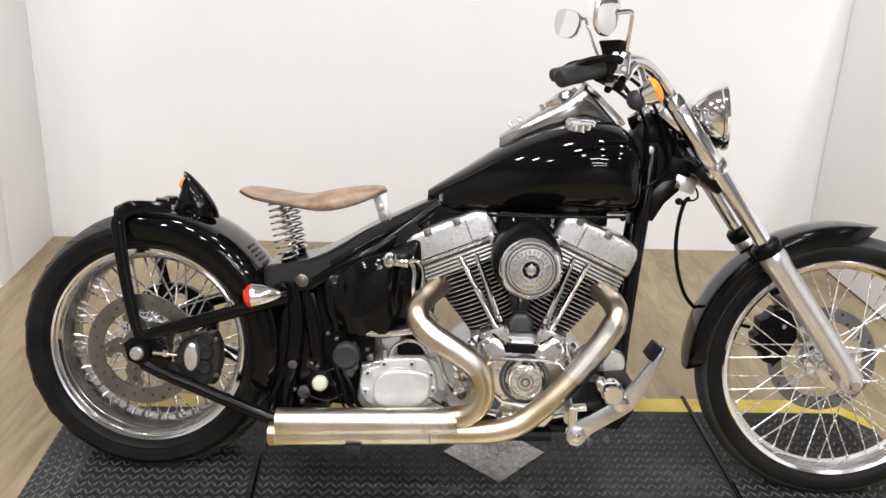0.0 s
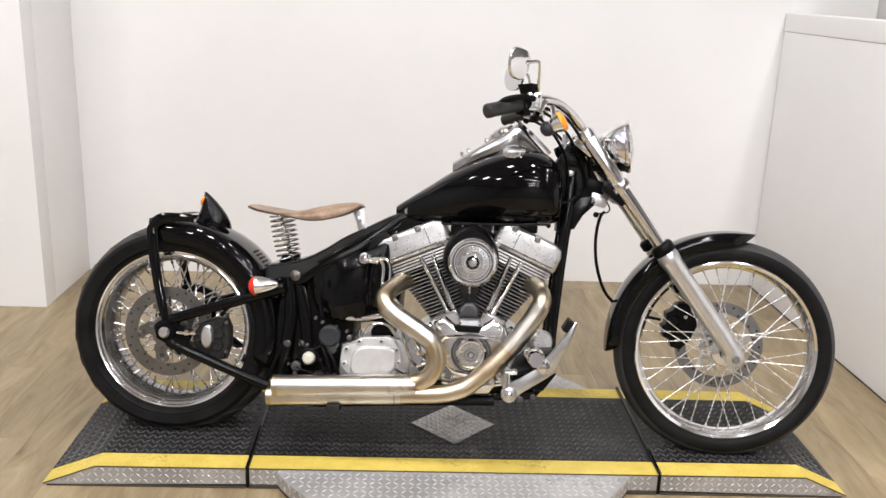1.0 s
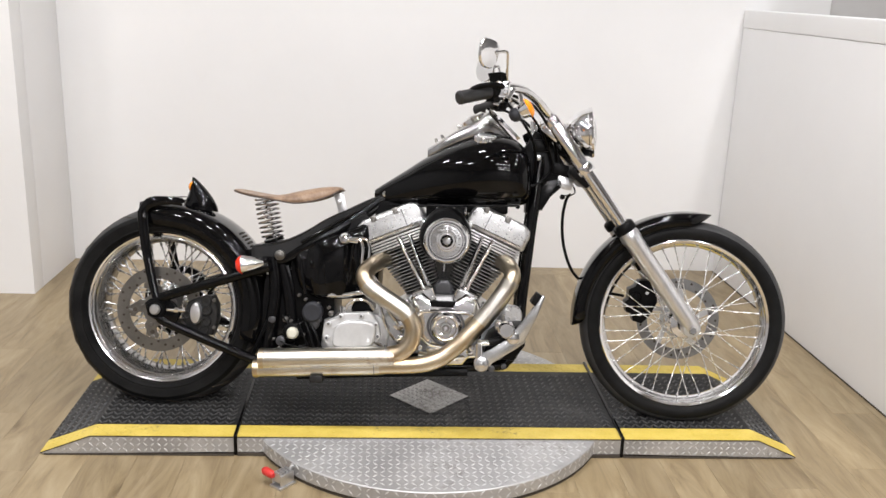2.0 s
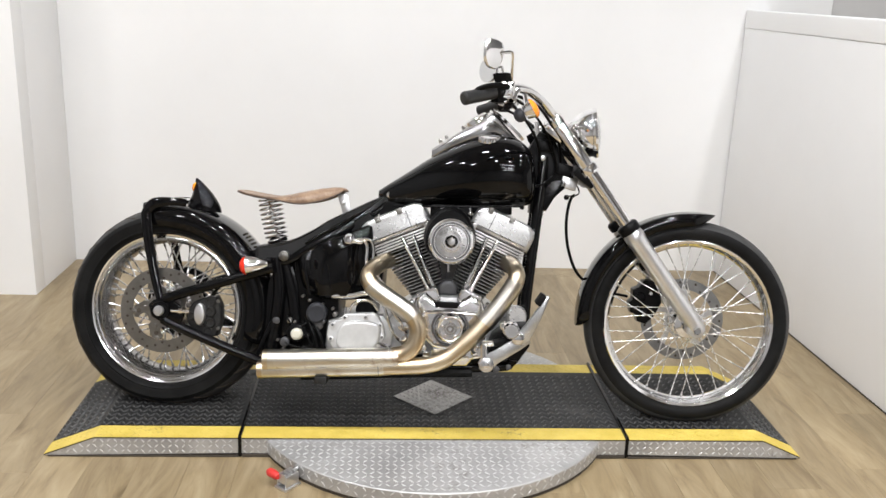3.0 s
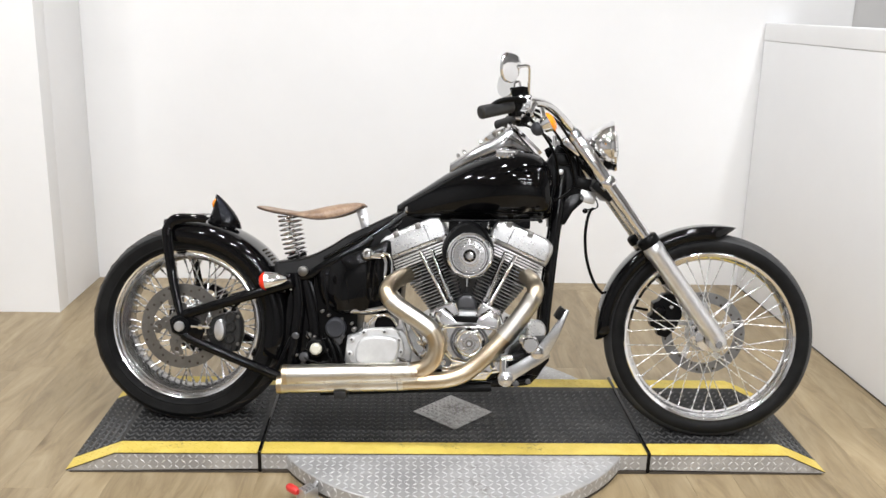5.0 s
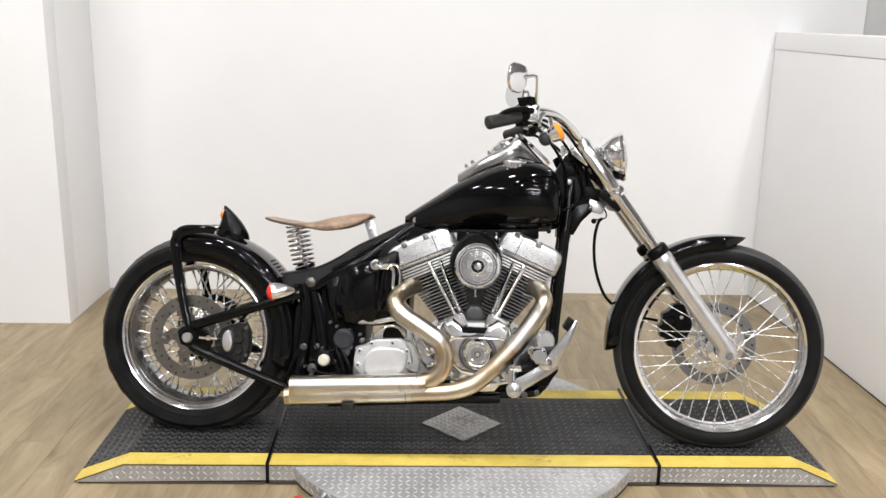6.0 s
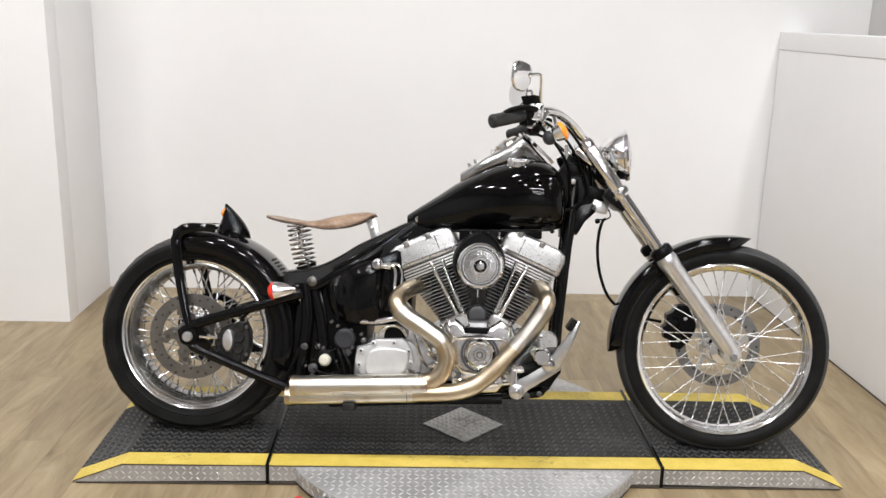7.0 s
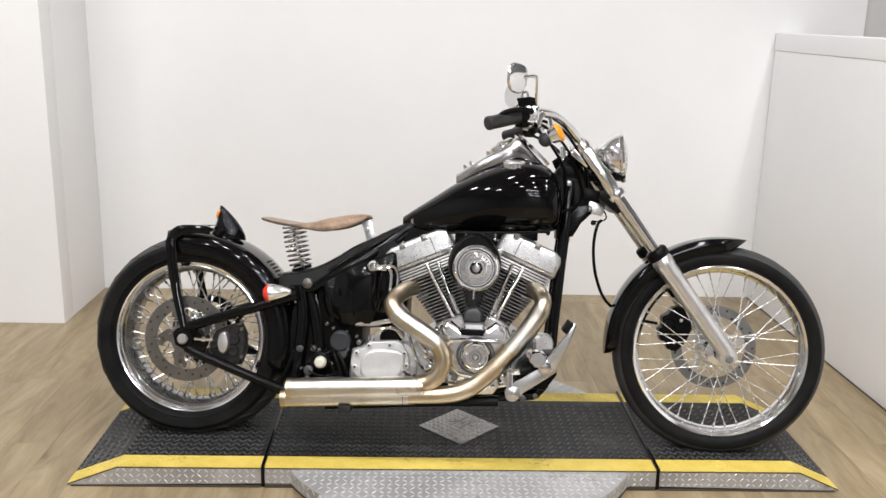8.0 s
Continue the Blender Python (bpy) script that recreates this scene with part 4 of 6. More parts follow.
# ---- tank, dash ----
def tank_rings():
    st = [(0.022, 0.702, 0.735, 0.022), (0.05, 0.686, 0.755, 0.052), (0.12, 0.684, 0.802, 0.09), (0.2, 0.688, 0.856, 0.122), (0.3, 0.692, 0.905, 0.147), (0.4, 0.695, 0.934, 0.162), (0.47, 0.698, 0.928, 0.163), (0.512, 0.702, 0.902, 0.155), (0.534, 0.715, 0.862, 0.132), (0.543, 0.745, 0.815, 0.085)]
    out = []
    for x, z0, z1, w in smooth_path(st, 5):
        ring = []
        for k in range(40):
            a = 2 * math.pi * k / 40
            c, s = math.cos(a), math.sin(a)
            z = (z0 + z1) / 2 + (z1 - z0) / 2 * math.copysign(abs(s) ** 0.8, s)
            belly = 1.0 + 0.05 * (1 - (z - z0) / (z1 - z0))
            ring.append((x, w * belly * math.copysign(abs(c) ** 0.68, c), z))
        out.append(ring)
    return out


tank = part("fuel_tank", loft(tank_rings()), M_BLACK, bike, "gloss black teardrop fuel tank")
part("tank_seam", tube([(0.06, -0.05, 0.686), (0.2, -0.105, 0.69), (0.35, -0.13, 0.697), (0.5, -0.125, 0.704)], 0.004, 8, 5), M_SATIN, tank, "black lower seam")
part("tank_bolt", bolt(0.5, -0.11, 0.700, 0.008, 0.010), M_SATIN, tank)
part("tank_bolt", bolt(0.43, -0.12, 0.698, 0.007, 0.010), M_SATIN, tank)
part("tank_mount", disc(0.062, -0.048, 0.722, 0.011, 0.012, 0.003, 18), M_CHROME, tank, "chrome tank mounting bolt")


M_DASH = worn(material("dull_chrome", (0.5, 0.5, 0.5), 0.2, 1.0), (0.42, 0.42, 0.425), (0.56, 0.56, 0.565), 12, (0.12, 0.24))


def dash_rings():
    st = [(0.195, 0.845, 0.882, 0.022), (0.23, 0.86, 0.905, 0.042), (0.30, 0.89, 0.952, 0.055), (0.36, 0.91, 0.988, 0.06), (0.39, 0.92, 1.010, 0.058), (0.41, 0.92, 1.0, 0.054), (0.45, 0.91, 0.958, 0.048), (0.49, 0.885, 0.917, 0.036)]
    out = []
    for x, z0, z1, w in smooth_path(st, 4):
        out.append([(x, w * math.copysign(abs(math.cos(a)) ** 0.6, math.cos(a)), (z0 + z1) / 2 + (z1 - z0) / 2 * math.copysign(abs(math.sin(a)) ** 0.6, math.sin(a))) for a in [2 * math.pi * k / 24 for k in range(24)]])
    return out


dash = part("dash_console", loft(dash_rings()), M_DASH, bike, "chrome dash console on the tank")
part("speedometer", moved(lathe([(0, 0.018), (0.036, 0.018), (0.043, 0.012), (0.045, 0), (0.045, -0.03), (0, -0.03)], (0, 0, 0), (0, 0, 1), 32), Matrix.Translation((0.345, 0, 0.978)) @ pose(0, 0, 0, 0, -30, 0)), M_CHROME, dash, "chrome speedometer bezel")
for s in (-1, 1):
    fc = part("filler_cap", moved(lathe([(0, 0.017), (0.022, 0.016), (0.03, 0.013), (0.033, 0.008), (0.034, -0.006), (0, -0.006)], (0, 0, 0), (0, 0, 1), 28), Matrix.Translation((0.385, 0.095 * s, 0.914)) @ pose(0, 0, 0, -16 * s, 0, 0)), M_CHROME, bike, "chrome fuel filler cap")
    for k in range(12):
        a = 2 * math.pi * k / 12
        if k == 0:
            grip0 = part("cap_lobe", lathe([(0, 0.014), (0.004, 0.013), (0.005, 0.010), (0.005, -0.004), (0, -0.004)], (0, 0, 0), (0, 0, 1), 8), M_CHROME, fc)
            g = grip0
        else:
            g = again("cap_lobe", grip0, fc)
        g.matrix_basis = Matrix.Translation((0.385, 0.095 * s, 0.914)) @ pose(0, 0, 0, -16 * s, 0, 0) @ pose(0.032 * math.cos(a), 0.032 * math.sin(a), 0)
part("dash_front", loft([[(x - 0.004, -w, z), (x + 0.004, -w, z + 0.006), (x + 0.004, w, z + 0.006), (x - 0.004, w, z)] for x, z, w in ((0.388, 1.018, 0.05), (0.43, 0.985, 0.05), (0.485, 0.934, 0.046), (0.498, 0.92, 0.04))]), M_CHROME, dash, "chrome front strip of the dash")
for x, z in ((0.225, 0.905), (0.245, 0.918), (0.30, 0.952)):
    part("dash_switch", moved(lathe([(0, 0.014), (0.004, 0.013), (0.006, 0.010), (0.007, 0), (0, 0)], (0, 0, 0), (0, 0, 1), 14), Matrix.Translation((x, 0, z)) @ pose(0, 0, 0, 0, -36, 0)), M_CHROME, dash, "chrome knob")


# ---- seat ----
def seat():
    top = [(-0.452, 0.717, 0.01), (-0.44, 0.716, 0.07), (-0.40, 0.708, 0.118), (-0.35, 0.702, 0.130), (-0.29, 0.705, 0.120), (-0.23, 0.720, 0.095), (-0.17, 0.733, 0.07), (-0.12, 0.739, 0.055), (-0.095, 0.737, 0.042), (-0.085, 0.731, 0.012)]
    low = [0.717, 0.716, 0.708, 0.701, 0.692, 0.685, 0.696, 0.716, 0.731, 0.731]
    rows = smooth_path([(x, z, w, l) for (x, z, w), l in zip(top, low)], 4)
    m = 14
    bm = bmesh.new()
    up, dn = [], []
    for x, z, w, l in rows:
        a, b = [], []
        for k in range(m + 1):
            u = -1 + 2 * k / m
            zz = z + (l - z) * abs(u) ** 2.4
            a.append(bm.verts.new((x, w * math.sin(u * math.pi / 2) * 1.0, zz)))
            b.append(bm.verts.new((x, w * 0.96 * math.sin(u * math.pi / 2), zz - 0.006 - 0.0015)))
        up.append(a)
        dn.append(b)
    for g, flip in ((up, False), (dn, True)):
        for r0, r1 in zip(g, g[1:]):
            for k in range(m):
                f = (r0[k], r1[k], r1[k + 1], r0[k + 1])
                bm.faces.new(f[::-1] if flip else f)
    n = len(rows)
    for i in range(n - 1):
        bm.faces.new((up[i][0], dn[i][0], dn[i + 1][0], up[i + 1][0]))
        bm.faces.new((up[i][m], up[i + 1][m], dn[i + 1][m], dn[i][m]))
    for i in (0, n - 1):
        for k in range(m):
            bm.faces.new((up[i][k], up[i][k + 1], dn[i][k + 1], dn[i][k]))
    bmesh.ops.recalc_face_normals(bm, faces=bm.faces)
    return bm, rows


sbm, srows = seat()
saddle = part("saddle", sbm, M_LEATHER, bike, "worn brown leather solo saddle", 70)
M_EDGE = material("dark_leather_edge", (0.06, 0.035, 0.02), 0.5)
for s in (-1, 1):
    part("edge_welt", tube([(x, s * w * 1.0, l - 0.005) for x, z, w, l in srows], 0.0028, 6), M_EDGE, saddle, "dark stitched leather edge")
part("seat_pan", prism([(-0.40, 0.695), (-0.30, 0.682), (-0.2, 0.69), (-0.13, 0.712), (-0.13, 0.718), (-0.2, 0.70), (-0.3, 0.692), (-0.4, 0.703)], -0.05, 0.05), M_SATIN, saddle, "black steel seat pan")
for s in (-1, 1):
    y = 0.065 * s
    a, b = Vector((-0.350, y, 0.690)), Vector((-0.318, y * 0.95, 0.552))
    ax_ = (b - a).normalized()
    u = ax_.orthogonal().normalized()
    w_ = ax_.cross(u)
    turns, steps = 9, 16
    pts = []
    for i in range(turns * steps + 1):
        t = i / (turns * steps)
        an = 2 * math.pi * i / steps
        r = 0.026 - 0.003 * abs(2 * t - 1) ** 2
        pts.append(a + (b - a) * t + (u * math.cos(an) + w_ * math.sin(an)) * r)
    spring = part("seat_spring", tube(pts, 0.0029, 8), M_RIM, bike, "bright steel coil seat spring")
    part("spring_mount", add(lathe([(0, 0), (0.02, 0), (0.022, 0.006), (0.014, 0.016), (0.008, 0.022), (0, 0.022)], b + ax_ * 0.008, -ax_, 16)), M_SATIN, spring, "black rubber spring mount")
part("seat_bracket", add(prism([(-0.118, 0.715), (-0.088, 0.72), (-0.078, 0.675), (-0.07, 0.655), (-0.098, 0.652), (-0.104, 0.675)], -0.022, -0.016, 0.001), prism([(-0.118, 0.715), (-0.088, 0.72), (-0.078, 0.675), (-0.07, 0.655), (-0.098, 0.652), (-0.104, 0.675)], 0.016, 0.022, 0.001), disc(-0.096, -0.022, 0.688, 0.008, 0.01, 0.002, 14), box(-0.11, -0.09, -0.016, 0.016, 0.706, 0.715)), M_ALU, bike, "steel seat pivot bracket")

# ---- engine ----
EX, EZ = 0.268, 0.235
engine = part("crankcase", prism([(0.10, 0.20), (0.42, 0.20), (0.46, 0.24), (0.46, 0.32), (0.42, 0.362), (0.35, 0.405), (0.27, 0.40), (0.186, 0.405), (0.115, 0.362), (0.075, 0.32), (0.08, 0.24)], -0.12, 0.12, 0.015, 3), M_CASE, bike, "cast alloy crankcase")


def cylinder(sign, name):
    """One finned barrel with its head, rocker box and pushrod tubes; leans by sign along x."""
    m = Matrix.Translation((EX, 0, EZ)) @ pose(0, 0, 0, 0, 23.5 * sign, 0)
    # local: x across, z along the barrel
    cyl = part(name, moved(lathe([(0, 0.14), (0.056, 0.14), (0.056, 0.36), (0, 0.36)], (0, 0, 0), (0, 0, 1), 32), m), M_FINS, bike, "black finned engine cylinder")
    for k in range(17):
        z = 0.164 + k * 0.0113
        t = k / 16
        hx, hy = 0.058 + 0.042 * t, 0.086 + 0.012 * t
        ol = []
        for q in range(28):
            a = 2 * math.pi * q / 28
            ol.append((-0.010 * (1 - t) * sign + hx * math.copysign(abs(math.cos(a)) ** 0.55, math.cos(a)), hy * math.copysign(abs(math.sin(a)) ** 0.55, math.sin(a))))
        lo, hi = z, z + 0.0036
        fin = loft([[(x * 0.985, y * 0.985, lo) for x, y in ol], [(x, y, lo + 0.0008) for x, y in ol], [(x, y, hi - 0.0008) for x, y in ol], [(x * 0.985, y * 0.985, hi) for x, y in ol]])
        fo = part("fin", moved(fin, m), M_FINS, cyl)
        fo.data.materials.append(M_FINEDGE)
        for p in fo.data.polygons:
            if abs((m.inverted().to_3x3() @ p.normal).z) < 0.5:
                p.material_index = 1
    hd = part("cylinder_head", moved(box(-0.090, 0.090, -0.094, 0.094, 0.352, 0.392, 0.003, 1), m), M_FINS, bike, "dark core of the finned cylinder head")
    for k in range(4):
        part("head_fin", moved(box(-0.102, 0.102, -0.107, 0.107, 0.3535 + k * 0.0094, 0.3592 + k * 0.0094, 0.0022, 2), m), M_CASE, hd, "bright alloy head fin")
    prof = [(-0.094, 0.379), (0.094, 0.379), (0.099, 0.387), (0.098, 0.432), (0.090, 0.452), (0.066, 0.463), (-0.066, 0.463), (-0.090, 0.452), (-0.098, 0.432), (-0.099, 0.387)]
    prof = [(x + 0.006 * sign + ((0.014 * sign - 0.008) if x * sign > 0 else -0.010 * sign), z + 0.012) for x, z in prof]
    rb = part("rocker_box", moved(prism(prof, -0.104, 0.104, 0.016, 4), m), M_CAST, bike, "silver rocker box")
    for bx in (-0.038 * sign,):
        part("box_seam", moved(add(box(bx - 0.0012, bx + 0.0012, -0.1046, -0.09, 0.404, 0.464), box(bx - 0.0012, bx + 0.0012, -0.092, 0.09, 0.4742, 0.4756)), m), M_BLACKCHROME, rb)
    for bx in (-0.058, 0.018):
        part("bolt_recess", moved(add(box(bx - 0.010, bx + 0.010, -0.1048, -0.07, 0.456, 0.4765, 0.003), bolt(bx, -0.1040, 0.461, 0.006, 0.004)), m), M_STEEL, rb, "bolt recess")
    part("box_gap", moved(box(-0.0965, 0.0965, -0.1015, 0.1015, 0.3878, 0.3912), m), M_GAP, rb)
    part("plug_boss", moved(lathe([(0, 0.022), (0.009, 0.021), (0.013, 0.014), (0.014, 0), (0, 0)], (-0.088 * sign, -0.1, 0.397), (0, -1, 0), 16), m), M_CHROME, rb, "chrome plug cap")
    return m


cylinder(-1, "rear_cylinder")
cylinder(1, "front_cylinder")


def pushrod(top, foot):
    a, b = Vector(top), Vector(foot)
    d = (b - a)
    p = part("pushrod_tube", tube([(*a, 0.0068), (*(a + d * 0.42), 0.0068), (*(a + d * 0.43), 0.0098), (*(a + d * 0.46), 0.0098), (*(a + d * 0.47), 0.0084), (*(a + d * 0.9), 0.0084), (*(a + d * 0.92), 0.0112), (*b, 0.0112)], 0.01, 14), M_CHROME, bike, "chrome pushrod tube")
    return p


pushrod((0.112, -0.118, 0.586), (0.211, -0.15, 0.418))
pushrod((0.149, -0.108, 0.594), (0.217, -0.12, 0.43))
pushrod((0.425, -0.118, 0.586), (0.338, -0.15, 0.418))
pushrod((0.389, -0.108, 0.594), (0.330, -0.12, 0.43))
for lx, sg in ((0.209, -1), (0.340, 1)):
    lb = part("lifter_block", moved(box(-0.036, 0.036, -0.165, -0.09, -0.022, 0.026, 0.008, 3), Matrix.Translation((lx, 0, 0.396)) @ pose(0, 0, 0, 0, 23 * sg, 0)), M_COVERCHROME, bike, "chrome tappet block")
    for dx in (-0.026, 0.026):
        for dz in (-0.012, 0.016):
            part("block_bolt", bolt(lx + dx + dz * 0.4 * sg, -0.164, 0.396 + dz - dx * 0.4 * sg, 0.006, 0.007, False), M_CHROME, lb)
cam_cover = part("cam_cover", prism([(0.165, 0.39), (0.20, 0.415), (0.24, 0.385), (0.30, 0.385), (0.345, 0.415), (0.385, 0.39), (0.40, 0.34), (0.385, 0.28), (0.345, 0.235), (0.285, 0.222), (0.225, 0.235), (0.18, 0.28), (0.16, 0.335)], -0.176, -0.11, 0.022, 4), M_COVERCHROME, bike, "chrome cam cover")
part("cover_slot", prism([(0.232, 0.366), (0.306, 0.366), (0.312, 0.386), (0.226, 0.386)], -0.1775, -0.15, 0.004), M_SATIN, cam_cover, "dark slot")
part("cover_rib", tube([(0.19, -0.172, 0.335), (0.215, -0.178, 0.352), (0.35, -0.178, 0.352), (0.378, -0.172, 0.335)], 0.006, 10, 4), M_CHROME, cam_cover)
for bx, bz in ((0.185, 0.36), (0.195, 0.30), (0.235, 0.255), (0.335, 0.255), (0.375, 0.30), (0.383, 0.36), (0.245, 0.372), (0.31, 0.372)):
    part("cover_bolt", bolt(bx, -0.170, bz, 0.0065, 0.007, False), M_CHROME, cam_cover)
tc = part("timer_cover", lathe([(0.0, 0.034), (0.033, 0.034), (0.036, 0.031), (0.040, 0.033), (0.046, 0.028), (0.049, 0.018), (0.052, 0), (0, 0)], (0.283, -0.172, 0.304), (0, -1, 0), 48), M_COVERCHROME, bike, "round chrome timer cover")
part("timer_ring", lathe([(0.053, 0.0), (0.060, 0.0), (0.062, 0.008), (0.059, 0.016), (0.053, 0.016)], (0.283, -0.168, 0.304), (0, -1, 0), 48, True), M_BLACKCHROME, tc, "dark ring")
for k in range(5):
    a = 2 * math.pi * k / 5 + 0.3
    part("timer_screw", disc(0.283 + 0.026 * math.cos(a), -0.2055, 0.304 + 0.026 * math.sin(a), 0.0045, 0.003, 0.001, 12), M_CHROME, tc)
for k in range(22):
    a = 2 * math.pi * k / 22
    bm = box(-0.0016, 0.0016, -0.0005, 0.0005, -0.0035, 0.0035)
    moved(bm, Matrix.Translation((0.283 + 0.0185 * math.cos(a), -0.2062, 0.304 + 0.0185 * math.sin(a))) @ pose(0, 0, 0, 0, 90 - math.degrees(a), 0))
    part("lettering_bar", bm, M_STEEL, tc)
part("timer_emblem", lathe([(0.006, 0.0), (0.008, 0.002), (0.0115, 0.002), (0.0125, 0.0)], (0.283, -0.206, 0.304), (0, -1, 0), 20), M_STEEL, tc)
# small chrome fittings that crowd the cam cover
for fx, fz, fr, fd in ((0.152, 0.372, 0.012, 0.05), (0.140, 0.345, 0.010, 0.05), (0.168, 0.262, 0.011, 0.052), (0.150, 0.300, 0.013, 0.045), (0.405, 0.372, 0.012, 0.05), (0.418, 0.345, 0.010, 0.05), (0.200, 0.232, 0.010, 0.055), (0.372, 0.236, 0.011, 0.055)):
    part("engine_fitting", add(disc(fx, -0.11, fz, fr, fd, 0.003, 18), bolt(fx, -0.11 - fd + 0.001, fz, fr * 0.62, 0.006)), M_CHROME, bike, "chrome engine fitting")
for pts in ([(0.150, -0.155, 0.345), (0.158, -0.172, 0.32), (0.168, -0.175, 0.28), (0.185, -0.172, 0.245)], [(0.405, -0.155, 0.345), (0.40, -0.17, 0.315), (0.392, -0.172, 0.27)]):
    part("oil_line", tube(pts, 0.005, 8, 6), M_CHROME, bike, "chrome oil line")
part("engine_ear", prism([(0.375, 0.335), (0.41, 0.345), (0.43, 0.33), (0.415, 0.305), (0.385, 0.30)], -0.165, -0.12, 0.008, 3), M_CHROME, bike, "chrome engine mount")
part("oil_pump", add(prism([(0.24, 0.175), (0.34, 0.18), (0.365, 0.21), (0.35, 0.24), (0.23, 0.24), (0.215, 0.20)], -0.168, -0.10, 0.008, 3), tube([(0.2, -0.15, 0.21), (0.3, -0.165, 0.205), (0.40, -0.14, 0.215)], 0.012, 12, 5)), M_COVERCHROME, bike, "chrome oil pump housing")
part("oil_filter", lathe([(0, 0.11), (0.03, 0.11), (0.037, 0.104), (0.038, 0.0), (0, 0)], (0.455, -0.05, 0.335), (0.45, -1, 0.1), 32), M_CAST, bike, "pale alloy oil filter")
# centre dark gap between barrels
part("intake", add(lathe([(0, -0.16), (0.032, -0.16), (0.04, 0.0), (0, 0.0)], (EX, 0, 0.565), (0, 1, 0), 24), tube([(0.15, 0.0, 0.585), (0.27, -0.02, 0.575), (0.39, 0.0, 0.585)], 0.028, 14, 5)), M_SATIN, bike, "black intake manifold")
part("coil_cover", box(0.20, 0.34, -0.09, 0.09, 0.615, 0.70, 0.012), M_SATIN, bike, "black ignition cover under the tank")
for bx0, bx1, by in ((0.335, 0.47, 0.075), (0.06, 0.17, 0.05)):
    part("tank_bracket", box(bx0, bx1, -by, by, 0.672, 0.701, 0.006), M_SATIN, bike, "black bracket under the tank")
part("vee_cover", add(prism([(0.175, 0.64), (0.362, 0.64), (0.31, 0.52), (0.288, 0.43), (0.25, 0.43), (0.226, 0.52)], -0.06, 0.06, 0.01), tube([(0.2685, -0.06, 0.53), (0.2685, -0.075, 0.47), (0.2685, -0.075, 0.455)], 0.006, 10)), M_FINS, bike, "black casting between the cylinders")
part("breather_bolt", tube([(0.2685, -0.085, 0.512), (0.2685, -0.085, 0.475)], 0.0045, 10), M_CHROME, bike, "chrome breather bolt")
part("cylinder_bracket", prism([(0.240, 0.40), (0.30, 0.40), (0.303, 0.43), (0.282, 0.452), (0.258, 0.452), (0.236, 0.43)], -0.112, -0.08, 0.014, 4), M_BLACKCHROME, bike, "dark grey engine bracket")

for bx in (0.238, 0.262, 0.292, 0.33):
    part("intake_bolt", add(tube([(bx, -0.112, 0.672), (bx, -0.112, 0.695)], 0.0038, 10), disc(bx, -0.108, 0.672, 0.006, 0.008, 0.001, 12)), M_CHROME, bike, "chrome bolt under the tank")
# air cleaner
AX, AZ = 0.275, 0.587
ac = part("air_cleaner", loft([[(AX - 0.006 + (0.083 * s) * math.cos(a), -d, AZ + 0.010 + (0.083 + 0.014 * max(0.0, math.sin(a)) ** 2) * s * math.sin(a)) for a in [2 * math.pi * k / 48 for k in range(48)]] for s, d in ((0.7, 0.13), (0.92, 0.135), (1.0, 0.15), (1.0, 0.205), (0.97, 0.225), (0.88, 0.238))]), M_SATIN, bike, "black air cleaner body")
cov = part("air_cleaner_cover", lathe([(0.0, 0.024), (0.026, 0.024), (0.028, 0.027), (0.031, 0.027), (0.033, 0.023), (0.050, 0.022), (0.052, 0.025), (0.055, 0.025), (0.058, 0.019), (0.064, 0.019), (0.070, 0.014), (0.0735, 0.006), (0.073, 0), (0, 0)], (AX, -0.238, AZ), (0, -1, 0), 64), M_COVERCHROME, bike, "round chrome air cleaner cover")
part("emblem", disc(AX, -0.2615, AZ, 0.0205, 0.003, 0.001, 28), M_CHROME, cov, "plain emblem")
part("emblem_ring", lathe([(0.0165, 0), (0.0165, 0.0016), (0.0205, 0.0016), (0.0205, 0)], (AX, -0.2638, AZ), (0, -1, 0), 8, True), M_SATIN, cov, "black eight-sided ring")
for k in range(9):
    a = 2 * math.pi * k / 9 + 0.4
    bm = box(-0.0034 - 0.0012 * (k % 3), 0.0034 + 0.0012 * (k % 2), -0.0008, 0.0008, -0.0026, 0.0022 + 0.0016 * (k % 2))
    moved(bm, Matrix.Translation((AX + 0.0145 * math.cos(a), -0.2648, AZ + 0.0145 * math.sin(a))) @ pose(0, 0, 0, 0, 90 - math.degrees(a), 0))
    part("emblem_mark", bm, M_SATIN, cov, "black mark")
for r_, d_ in ((0.0495, 0.2602), (0.0585, 0.2572)):
    part("cover_groove", lathe([(r_, 0), (r_, 0.0012), (r_ + 0.0018, 0.0012), (r_ + 0.0018, 0)], (AX, -d_, AZ), (0, -1, 0), 48, True), M_BLACKCHROME, cov, "dark groove")
part("badge_bar", prism([(AX - 0.02, AZ + 0.083), (AX + 0.012, AZ + 0.083), (AX + 0.006, AZ + 0.092), (AX - 0.012, AZ + 0.093)], -0.236, -0.2, 0.002), M_ALU, ac, "small silver badge")
for k in range(26):
    a = 2 * math.pi * k / 26
    if k in (0, 13):
        continue
    bm = box(-0.0012, 0.0012, -0.0006, 0.0006, -0.0034, 0.0034)
    moved(bm, Matrix.Translation((AX + 0.0405 * math.cos(a), -0.2608, AZ + 0.0405 * math.sin(a))) @ pose(0, 0, 0, 0, 90 - math.degrees(a), 0))
    part("lettering_bar", bm, M_DISC, cov)
